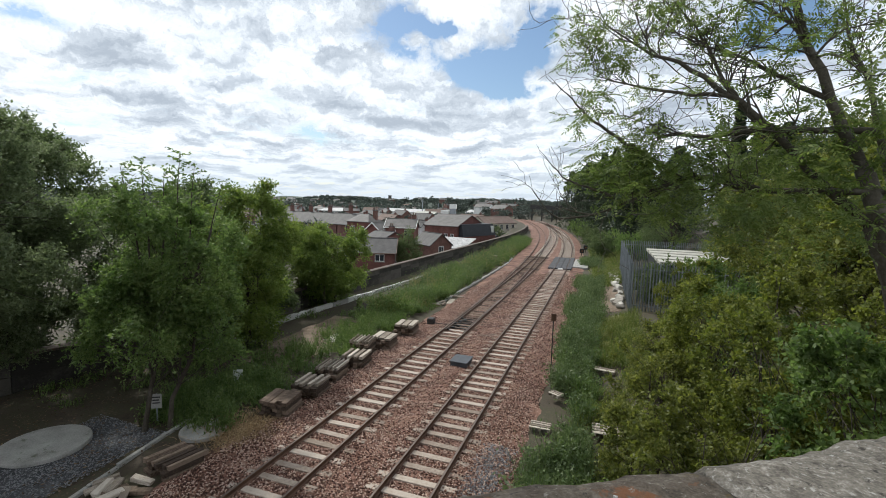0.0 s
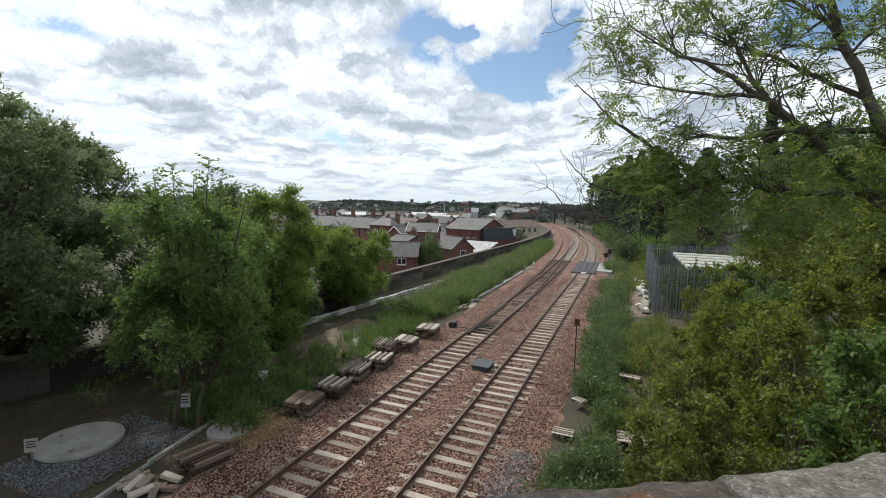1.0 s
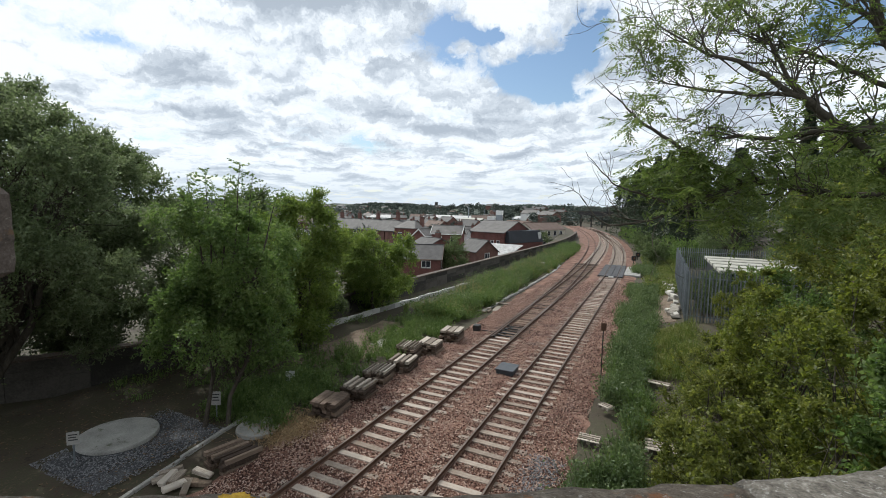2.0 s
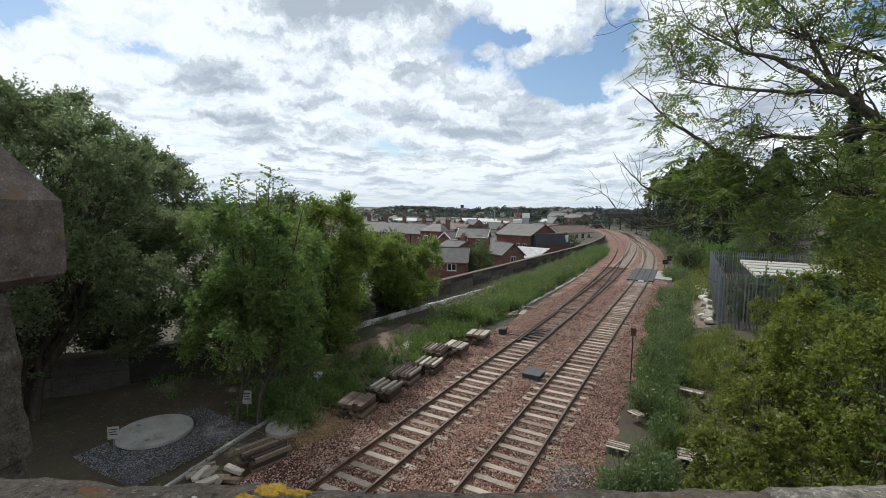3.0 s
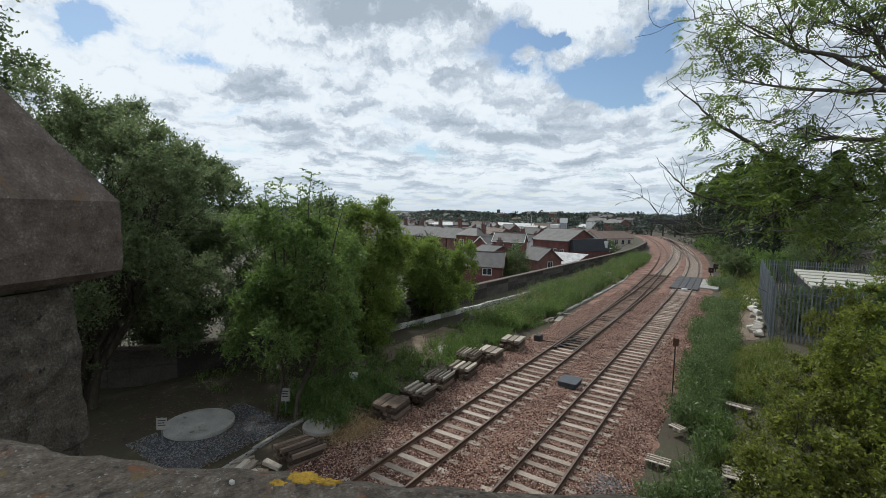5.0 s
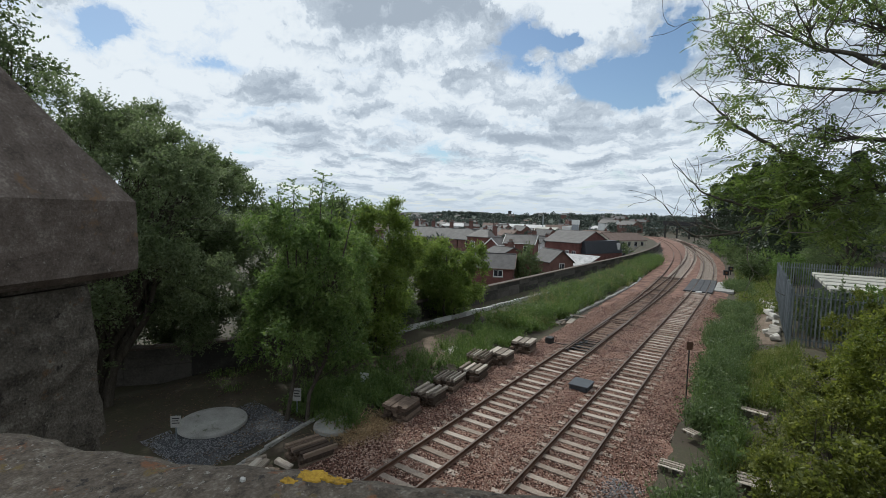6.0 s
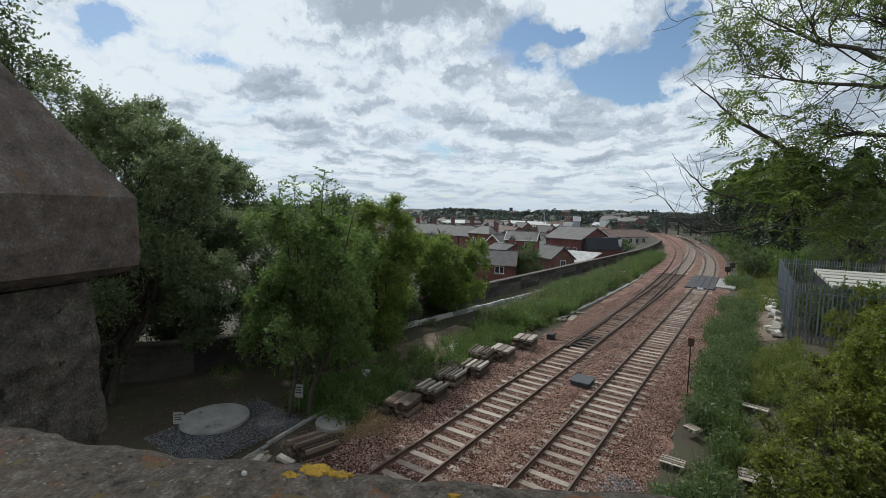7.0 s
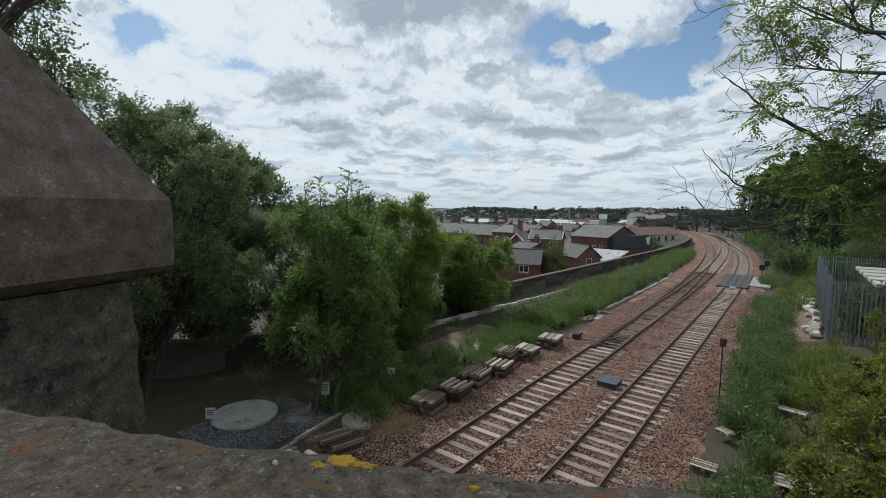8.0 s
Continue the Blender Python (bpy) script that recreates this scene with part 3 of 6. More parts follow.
def coping(x0, x1, dz, mat, step):
    xs = list(np.arange(x0, x1, step)) + [x1]
    prof = [(THICK + 0.03, -0.17), (THICK + 0.03, -0.03), (THICK + 0.01, -0.008)] + [(THICK * (1 - k / 16), 0.0) for k in range(1, 16)] + [(0.02, -0.002), (0.006, -0.008), (-0.004, -0.022), (-0.012, -0.05), (-0.014, -0.10), (-0.01, -0.17)]
    v, f = [], []
    for i, x in enumerate(xs):
        nn = edge_n(x)
        pe = Vector((x, edge_y(x), TOP + dz))
        endcut = 0.005 if i in (0, len(xs) - 1) else 0.0
        for d, h in prof:
            p = pe - nn * d + Vector((0, 0, h - endcut))
            a = stone_noise(p, 5.0) * 0.006 + stone_noise(p, 31.0) * 0.0032
            p = p + Vector((0, 0, a)) + nn * (stone_noise(p + Vector((3, 1, 0)), 9.0) * 0.009 * max(0.0, 1 - max(d, 0) / 0.1))
            v.append(p)
    k = len(prof)
    for i in range(len(xs) - 1):
        for j in range(k - 1):
            f.append((i * k + j, i * k + j + 1, (i + 1) * k + j + 1, (i + 1) * k + j))
    f.append(tuple(range(k)))
    f.append(tuple(reversed(range((len(xs) - 1) * k, len(xs) * k))))
    me = raw("coping_stone", v, f)
    me.polygons.foreach_set("use_smooth", [True] * len(me.polygons))
    return me


parapet = tagged(new("wall_parapet"), "weathered gritstone bridge parapet with orange and pale lichen", "parapet", kind="structure")
for x0, x1, dz, st in ((-4.0, -0.6, 0.0, 0.1), (-0.595, 2.6, 0.003, 0.06), (2.605, 4.838, 0.0, 0.011), (4.842, 6.6, 0.002, 0.011), (6.605, 9.5, 0.0, 0.08), (9.505, 13.0, 0.0, 0.1)):
    hang("coping_stone", coping(x0, x1, dz, None, st), M["parapet_pale"] if 4.84 < x0 < 5 else M["parapet_stone"], parapet)
xs = np.arange(-4, 13.01, 0.25)
v, f = [], []
for x in xs:
    nn = edge_n(x)
    pe = Vector((x, edge_y(x), 0))
    for d, z in ((THICK - 0.02, 4.4), (THICK - 0.02, TOP - 0.165), (0.02, TOP - 0.165), (0.02, 4.4)):
        p = pe - nn * d
        v.append((p.x, p.y, z))
for i in range(len(xs) - 1):
    for j in range(4):
        f.append((i * 4 + j, i * 4 + (j + 1) % 4, i * 4 + 4 + (j + 1) % 4, i * 4 + 4 + j))
hang("wall_core", raw("wall_core", v, f), M["pier_stone"], parapet)
# road deck behind the parapet
v, f = [], []
for x in xs:
    nn = edge_n(x)
    pe = Vector((x, edge_y(x), 0))
    for d, z in ((THICK - 0.03, 6.5), (9.0, 6.5), (9.0, 5.7), (THICK - 0.03, 5.7)):
        p = pe - nn * d
        v.append((p.x, p.y, z))
for i in range(len(xs) - 1):
    for j in range(4):
        f.append((i * 4 + j, i * 4 + (j + 1) % 4, i * 4 + 4 + (j + 1) % 4, i * 4 + 4 + j))
tagged(hang("road_deck", raw("road_deck", v, f), M["tarmac"]), "dark tarmac road across the bridge", "road", kind="structure")


def lichen(name, x, d, rx, ry, mat, seed, label):
    """A thin crust lying on the coping, uneven in outline."""
    r = random.Random(seed)
    v, f = [], []
    nn = edge_n(x)
    tt = Vector((nn.y, -nn.x, 0))
    rings, seg = 6, 40
    for k in range(rings + 1):
        for s in range(seg):
            w = 2 * math.pi * s / seg
            edge = 1 + 0.5 * noise.noise(Vector((math.cos(w) * 1.7 + seed, math.sin(w) * 1.7, 0))) + 0.5 * noise.noise(Vector((math.cos(w) * 6 + seed, math.sin(w) * 6, 5)))
            q = k / rings * edge
            p = Vector((x, edge_y(x), 0)) - nn * d + tt * (math.cos(w) * rx * q) + nn * (math.sin(w) * ry * q)
            dz = 0.002 if p.x > 4.842 else 0.0
            z = TOP + dz + stone_noise((p.x, p.y, TOP + dz), 5.0) * 0.006 + stone_noise((p.x, p.y, TOP + dz), 31.0) * 0.0032
            v.append((p.x, p.y, z + (0.0014 if k < rings - 1 else -0.0025) + 0.0007 * noise.noise(p * 140)))
    for k in range(rings):
        for s in range(seg):
            f.append((k * seg + s, (k + 1) * seg + s, (k + 1) * seg + (s + 1) % seg, k * seg + (s + 1) % seg))
    tagged(hang(name, raw(name, v, f), mat), label, "lichen", "lichen on the parapet")


for i, (x, d, rx, ry) in enumerate([(4.447, 0.026, 0.026, 0.010), (4.468, 0.026, 0.012, 0.007), (4.430, 0.034, 0.010, 0.006), (4.56, 0.038, 0.008, 0.006)]):
    lichen("lichen_patch", x, d, rx, ry, M["lichen"], 3 + i, "bright yellow lichen crust on the parapet stone")
rl = random.Random(12)
for i in range(16):
    x = rl.uniform(3.95, 5.1)
    lichen("lichen_patch", x, rl.uniform(0.035, 0.17), rl.uniform(0.0015, 0.004), rl.uniform(0.001, 0.003), M["lichen_pale"], 60 + i, "small pale lichen spot on the parapet stone")

# pier with a pyramid cap, standing out beyond the parapet
PC, PP, PN = Vector((2.92, 0.72, 0)), Vector((0.93, 0.37, 0)).normalized(), Vector((-0.37, 0.93, 0)).normalized()


def pier_block(bm, i0, i1, z0, z1, w=0.9, div=14, rough=0.006, seed=0.0, top=None):
    """A worked block: i0, i1 insets at the bottom and the top. top: rise to an apex."""
    rings = []
    zs = [z0 + (z1 - z0) * k / div for k in range(div + 1)]
    ins = [i0 + (i1 - i0) * k / div for k in range(div + 1)]
    for z, q in zip(zs, ins):
        ring = []
        for s in range(4):
            for k in range(div):
                t = k / div
                a, b = [(t, 0), (1, t), (1 - t, 1), (0, 1 - t)][s]
                a, b = q + (w - 2 * q) * a, q + (w - 2 * q) * b
                p = PC - PP * a - PN * b + Vector((0, 0, z))
                g = stone_noise(p + Vector((seed, 0, 0)), 4.0) * rough * 1.6 + stone_noise(p + Vector((seed, 0, 0)), 17.0) * rough
                corner = 0.5 * rough * (k == 0)
                c = PC - PP * (w / 2) - PN * (w / 2) + Vector((0, 0, z))
                ring.append(bm.verts.new(p + (p - c).normalized() * (g - corner)))
        rings.append(ring)
    m = 4 * div
    for r0, r1 in zip(rings, rings[1:]):
        for k in range(m):
            bm.faces.new((r0[k], r0[(k + 1) % m], r1[(k + 1) % m], r1[k]))
    if top is None:
        bm.faces.new(rings[-1])
    bm.faces.new(list(reversed(rings[0])))
    if top is not None:
        apex = PC - PP * (w / 2) - PN * (w / 2) + Vector((0, 0, top))
        prev = rings[-1]
        for q in range(1, 16):
            t = q / 16
            cur = []
            for vv in rings[-1]:
                p = vv.co.lerp(apex, t)
                cur.append(bm.verts.new(p + Vector((0, 0, stone_noise(p, 9.0) * 0.005 + stone_noise(p, 30.0) * 0.002))))
            for k in range(m):
                bm.faces.new((prev[k], prev[(k + 1) % m], cur[(k + 1) % m], cur[k]))
            prev = cur
        tip = bm.verts.new(apex)
        for k in range(m):
            bm.faces.new((prev[k], prev[(k + 1) % m], tip))
    bmesh.ops.recalc_face_normals(bm, faces=bm.faces)
    return bm


pier = tagged(new("stone_pier"), "dark weathered stone pier with an overhanging pyramid cap", "pier")
capbm = pier_block(bmesh.new(), 0.03, 0.0, 7.775, 7.80, rough=0.003)
part("cap_moulding", capbm, M["cap_stone"], pier)
part("cap", pier_block(bmesh.new(), 0.0, 0.0, 7.80, 8.045, rough=0.004, top=8.045 + 0.76), M["cap_stone"], pier, "pyramid capstone with worn edges")
part("mortar_bed", pier_block(bmesh.new(), 0.085, 0.085, 7.755, 7.776, rough=0.003, div=6), M["pier_stone"], pier)
z = 7.756
for k, h in enumerate((0.56, 0.5, 0.6, 0.55, 0.6, 0.6, 0.55, 0.6, 0.6, 0.55, 0.6, 0.6, 0.6, 0.7)):
    part("stone_block", pier_block(bmesh.new(), 0.075 - 0.004 * k, 0.095 - 0.004 * k, z - h, z - 0.008, rough=0.010, seed=k * 5.0), M["pier_stone"], pier, "rough quarry-faced stone block")
    z -= h

# ---------------------------------------------------------------- trees
def crown_points(rng, c, r, clumps, per, spread, hollow=0.35, rag=0.35, seed=0.0, lumps=0, rise=0.45):
    """Clump centres in an uneven ellipsoid; leafy twigs spring from each, outward and up. Returns centres, leaf places, leaf axes."""
    r = np.asarray(r, float)
    n = lumps or clumps
    d = unit(rng.normal(size=(n, 3)))
    rad = hollow + (1 - hollow) * rng.random(n) ** 0.55
    lump = np.array([1 + rag * noise.noise(Vector(q) * 2.2 + Vector((seed, 0, 0))) for q in d])
    if lumps:
        # billows: small domes of clumps set about the crown
        size = 0.15 * min(r) + 0.2
        L = np.asarray(c) + d * (rad * lump)[:, None] * (r - 0.6 * size)
        k = rng.integers(0, lumps, clumps)
        e = unit(rng.normal(size=(clumps, 3)) + 0.8 * d[k] + np.array([0, 0, 0.35]))
        K = L[k] + e * size * rng.uniform(0.55, 1.1, (clumps, 1)) * rng.uniform(0.7, 1.25, lumps)[k][:, None]
        out = e
    else:
        K = np.asarray(c) + d * (rad * lump)[:, None] * r
        out = d
    along = 7
    twigs = max(1, per // along)
    m = clumps * twigs
    t_dir = unit(0.75 * np.repeat(out, twigs, 0) + 0.75 * rng.normal(size=(m, 3)) + np.array([0, 0, rise]))
    t_len = 2.3 * spread * rng.uniform(0.55, 1.3, (m, 1))
    t_base = np.repeat(K, twigs, 0) + rng.normal(size=(m, 3)) * spread * 0.45
    w = np.tile(np.linspace(0.1, 1.0, along), m)[:, None]
    bow = np.array([0, 0, -0.16]) * w * w * np.repeat(t_len, along, 0)
    P = np.repeat(t_base, along, 0) + np.repeat(t_dir * t_len, along, 0) * w + bow + rng.normal(size=(m * along, 3)) * spread * 0.10
    A = np.repeat(t_dir, along, 0) * 0.6 + 0.45 * rng.normal(size=(m * along, 3))
    return K, P, A


def tree(name, base, crown, radii, clumps, per, spread, leaf, mat, label, category="tree", trunk=0.16, stems=1, limbs=26, seed=1, group="", bark="bark", hollow=0.35, slim=0.5, rag=0.35, lumps=0, rise=0.45, floor=None):
    rg = np.random.default_rng(seed)
    rr = random.Random(seed)
    root = tagged(new(name), label, category, group)
    K, P, A = crown_points(rg, crown, radii, clumps, per, spread, hollow, rag, seed * 1.7, lumps, rise)
    if floor is not None:
        keep = P[:, 2] > floor + 0.5 * rg.normal(size=len(P))
        P, A = P[keep], A[keep]
    low = land(P[:, 0], P[:, 1]) + 0.05
    P[:, 2] = np.maximum(P[:, 2], low + 0.1 * rg.random(len(P)))
    chunks = []
    base = Vector((base[0], base[1], float(land(base[0], base[1])) - 0.15))
    top = Vector(crown) + Vector((0, 0, radii[2] * 0.55))
    tops = []
    for s in range(stems):
        b = base + Vector((rr.uniform(-0.5, 0.5), rr.uniform(-0.5, 0.5), 0)) * (stems > 1)
        e = top + Vector((rr.uniform(-0.5, 0.5) * radii[0], rr.uniform(-0.5, 0.5) * radii[1], 0)) * (stems > 1)
        pts = [b.lerp(e, t) + Vector((rr.uniform(-1, 1), rr.uniform(-1, 1), 0)) * 0.03 * (e - b).length * (0 < t < 1) for t in (0, 0.15, 0.35, 0.6, 0.8, 1)]
        chunks.append(tube_arrays(pts, [trunk * q for q in (1.25, 1, 0.8, 0.5, 0.3, 0.1)], 8))
        tops.append(pts)
    for i in range(min(limbs, len(K))):
        k = Vector(K[rr.randrange(len(K))])
        pts = tops[rr.randrange(stems)]
        t = rr.uniform(0.25, 0.9)
        j = min(int(t * 5), 4)
        st = pts[j].lerp(pts[j + 1], t * 5 - j)
        mid = st.lerp(k, 0.5) + Vector((rr.uniform(-0.2, 0.2), rr.uniform(-0.2, 0.2), 0.25)) * (k - st).length * 0.4
        q = trunk * 0.34 * (1.1 - t)
        chunks.append(tube_arrays([st, st.lerp(mid, 0.5), mid, k], [q, q * 0.8, q * 0.55, 0.008], 5))
    me = raw("trunk", *join_arrays(chunks))
    me.polygons.foreach_set("use_smooth", [True] * len(me.polygons))
    hang("trunk", me, M[bark], root)
    hang("crown", quads_mesh("crown", leaves(P, leaf, rg, slim=slim, axis=A)), mat, root)
    return root

# ---------------------------------------------------------------- vegetation, left of the line
tree("broadleaf_tree", (-17.3, 6.6), (-17.2, 7.7, 6.6), (5.3, 6.1, 5.9), 2500, 98, 0.21, 0.115, M["leaf_grey"], "large grey-green bushy tree with many rising stems", trunk=0.16, stems=11, limbs=260, seed=3, hollow=0.5, rag=0.2, lumps=110, floor=1.3, rise=0.8)
tree("broadleaf_tree", (-23.5, 13.0), (-22.4, 12.8, 6.0), (4.2, 4.6, 5.3), 1000, 84, 0.32, 0.17, M["leaf_dark"], "dark green tree standing beyond the boundary wall", trunk=0.18, stems=3, limbs=60, seed=4, lumps=60, floor=1.0)
tree("broadleaf_tree", (-21.5, 21.5), (-20.6, 21.0, 4.2), (4.0, 4.8, 5.0), 800, 84, 0.32, 0.17, M["leaf_dark"], "shady green tree beyond the boundary wall", trunk=0.18, stems=3, limbs=60, seed=14, lumps=45)
tree("broadleaf_tree", (-20.6, 28.5), (-20.2, 28.0, 2.8), (3.2, 4.2, 3.7), 520, 77, 0.32, 0.17, M["leaf_dark"], "low dark tree beyond the boundary wall", trunk=0.16, stems=3, limbs=40, seed=15, lumps=34)
young = tree("young_ash_tree", (-9.5, 11.0), (-9.35, 11.5, 5.0), (2.55, 2.9, 4.2), 760, 77, 0.20, 0.13, M["leaf_mid"], "slim light green young tree beside the gravel", trunk=0.075, stems=2, limbs=90, seed=5, hollow=0.15, rag=0.5, slim=0.42, lumps=60, floor=1.9, rise=0.05)
tree("young_tree", (-13.2, 19.4), (-12.9, 18.7, 4.4), (2.9, 3.2, 4.4), 860, 84, 0.22, 0.135, M["leaf_lime"], "yellowish green young tree near the wall", trunk=0.08, stems=3, limbs=70, seed=6, hollow=0.3, rag=0.4, lumps=60, rise=0.15)
tree("young_tree", (-14.0, 15.3), (-14.2, 15.0, 4.0), (2.9, 3.2, 4.2), 760, 77, 0.26, 0.14, M["leaf_dark"], "dark green young tree in the shade", trunk=0.08, stems=3, limbs=70, seed=16, hollow=0.2, rag=0.45, lumps=50, floor=1.3)
tree("round_bush_tree", (-14.9, 29.6), (-14.9, 29.6, 3.0), (3.0, 3.1, 3.6), 800, 84, 0.22, 0.15, M["leaf_lime"], "rounded bright green tree by the boundary wall", trunk=0.10, stems=3, limbs=40, seed=7, hollow=0.5, rag=0.2, lumps=70, rise=0.2)
tree("shrub", (-15.6, 22.6), (-15.8, 22.6, 1.9), (1.9, 2.2, 2.5), 420, 77, 0.24, 0.14, M["leaf_dark"], "dark green shrub beneath the trees", "shrub", trunk=0.06, stems=3, limbs=20, seed=8, lumps=30)
for i, (x, y, r) in enumerate([(-22.6, 9.2, 2.2), (-20.9, 12.2, 1.9), (-19.6, 16.0, 1.8), (-19.2, 19.6, 2.0)]):
    tree("shrub", (x, y), (x, y, 1.2), (r, r, 2.2), 260, 63, 0.28, 0.16, M["leaf_dark"], "dark shrub growing behind the boundary wall", "shrub", trunk=0.06, stems=3, limbs=16, seed=110 + i, group="shrubs behind the wall", lumps=24)
# unseen crown, added high on the left to shade the pier and parapet
tree("unseen_shade_tree", (-17.5, -4.5), (-11.4, 7.4, 21.8), (4.6, 4.6, 3.6), 460, 60, 0.42, 0.2, M["leaf_dark"], "unseen tall tree added to shade the bridge parapet", trunk=0.26, limbs=70, seed=9, hollow=0.1, rag=0.4)
for bx, by, c, r, sd in ((-22.6, 3.4, (-21.0, 5.5, 13.8), (1.5, 1.5, 1.15), 18), (-22.9, 2.6, (-20.9, 4.2, 16.0), (1.9, 1.8, 1.7), 19)):
    tree("tall_tree", (bx, by), c, r, 46, 70, 0.28, 0.17, M["leaf_dark"], "tall dark tree rising behind the bushy one", trunk=0.2, limbs=22, seed=sd, hollow=0.2, rag=0.5, group="tall trees beyond the wall")

# leading shoots standing up out of the young tree, with leaves in pairs
rs = random.Random(21)
rgs = np.random.default_rng(21)
for sx, sy, sh in ((-9.75, 10.9, 9.15), (-10.15, 10.75, 8.95), (-8.85, 11.5, 9.45), (-8.35, 11.9, 9.0), (-9.3, 11.2, 8.8), (-7.9, 12.3, 8.5)):
    b = Vector((sx * 0.6 - 9.5 * 0.4, sy * 0.6 + 11.0 * 0.4, 5.2))
    e = Vector((sx + rs.uniform(-0.2, 0.2), sy + rs.uniform(-0.2, 0.2), sh))
    pts = [b, b.lerp(e, 0.4) + Vector((0.1, 0, 0)), b.lerp(e, 0.75), e]
    hang("shoot", raw("shoot", *tube_arrays(pts, [0.035, 0.026, 0.016, 0.006], 6)), M["bark"], young)
    C, A = [], []
    for q in range(9):
        p = b.lerp(e, 0.74 + 0.032 * q)
        for w in (rs.uniform(0, 6.3), rs.uniform(0, 6.3)):
            side = Vector((math.cos(w), math.sin(w), 0.35)).normalized()
            for u in range(7):
                C.append(tuple(p + side * (0.06 + 0.055 * u) + Vector((rs.gauss(0, 0.025), rs.gauss(0, 0.025), rs.gauss(0, 0.02)))))
                A.append(tuple(side))
    hang("shoot_leaves", quads_mesh("shoot_leaves", leaves(np.array(C), 0.13, rgs, droop=0.4, axis=np.array(A))), M["leaf_mid"], young)

# ---------------------------------------------------------------- vegetation, right of the line
RIGHT = [
    # x, y, crown z, radius, height radius, leaf material, seed
    (7.0, 9.0, 2.6, 1.8, 2.3, "leaf_olive", 31), (6.2, 12.2, 1.5, 1.5, 1.9, "leaf_olive", 32), (8.9, 11.5, 3.6, 2.2, 2.9, "leaf_bright", 33),
    (6.9, 15.6, 1.7, 1.7, 2.3, "leaf_olive", 34), (9.0, 8.0, 4.0, 1.8, 2.5, "leaf_mid", 35), (8.7, 16.5, 2.9, 2.0, 2.8, "leaf_bright", 36),
    (7.7, 20.5, 1.6, 1.6, 2.0, "leaf_olive", 37), (11.5, 14.5, 5.0, 2.6, 3.5, "leaf_olive", 38), (10.4, 21.0, 2.8, 2.1, 2.8, "leaf_mid", 39),
    (11.6, 9.0, 5.2, 2.2, 3.3, "leaf_bright", 40), (9.6, 26.0, 1.9, 1.7, 2.1, "leaf_olive", 41), (5.6, 9.4, 1.0, 1.1, 1.3, "leaf_mid", 42), (9.7, 30.5, 2.2, 1.7, 2.5, "leaf_olive", 43), (12.4, 31.5, 3.0, 2.0, 2.9, "leaf_mid", 44),
]
for x, y, z, r, h, mt, sd in RIGHT:
    tree("hawthorn_bush", (x, y), (x, y, z), (r, r, h), int(56 * r * r), 126, 0.14, 0.095, M[mt], "dense olive and yellow-green bush on the bank", "bush", trunk=0.05, stems=5, limbs=70, seed=sd, group="bushes on the bank", hollow=0.62, rag=0.55, lumps=int(9 * r * r), rise=0.7)
# darker leaf colours at (16.5, 31) and (19.5, 42) stand for shade there
FAR_R = [(13.5, 24, 7.0, 3.6, 4.4, "leaf_olive", 51), (16.5, 31, 7.0, 4.2, 5.0, "leaf_dark", 52), (12.8, 62, 6.0, 4.5, 6.0, "leaf_dark", 53), (18.5, 55, 8.0, 5.0, 7.0, "leaf_dark", 54),
         (19.5, 42, 8.5, 4.6, 6.5, "leaf_conifer", 55), (15.5, 17.5, 8.2, 2.8, 3.6, "leaf_bright", 56), (12.6, 12.6, 9.0, 2.3, 2.9, "leaf_bright", 57), (13.5, 20.0, 7.4, 2.4, 3.2, "leaf_olive", 58)]
for x, y, z, r, h, mt, sd in FAR_R:
    tree("broadleaf_tree", (x, y), (x, y, z), (r, r, h), 420, 63, 0.34, 0.16, M[mt], "full green tree on the slope above the railway", trunk=0.18, limbs=40, seed=sd, group="trees on the slope", hollow=0.5, rag=0.4, lumps=44)


def conifer(x, y, h, r, sd):
    rg = np.random.default_rng(sd)
    root = tagged(new("conifer"), "tall dark conifer beside the railway", "tree", "dark conifers beside the line")
    z0 = float(land(x, y)) - 0.2
    hang("trunk", raw("trunk", *tube_arrays([(x, y, z0), (x + 0.1, y, z0 + h * 0.5), (x, y, z0 + h * 0.97)], [0.28, 0.16, 0.03], 7)), M["bark"], root)
    n = 9000
    t = rg.random(n) ** 0.75
    tier = 0.80 + 0.20 * np.sin(t * h * 2.6 + rg.random() * 6)
    rad = r * 1.35 * (1.02 - t) ** 0.62 * tier * (0.35 + 0.65 * rg.random(n) ** 0.45)
    w = rg.uniform(0, 2 * np.pi, n)
    lob = 1 + 0.22 * np.sin(5 * w + t * 17) + 0.15 * np.sin(11 * w - t * 31)
    P = np.stack([x + np.cos(w) * rad * lob, y + np.sin(w) * rad * lob, z0 + 0.6 + t * (h - 0.6) - 0.14 * rad], 1)
    hang("crown", quads_mesh("crown", leaves(P, 0.5, rg, droop=0.3, slim=0.4, axis=np.stack([np.cos(w), np.sin(w), 0.1 + 0 * w], 1))), M["leaf_conifer"], root)


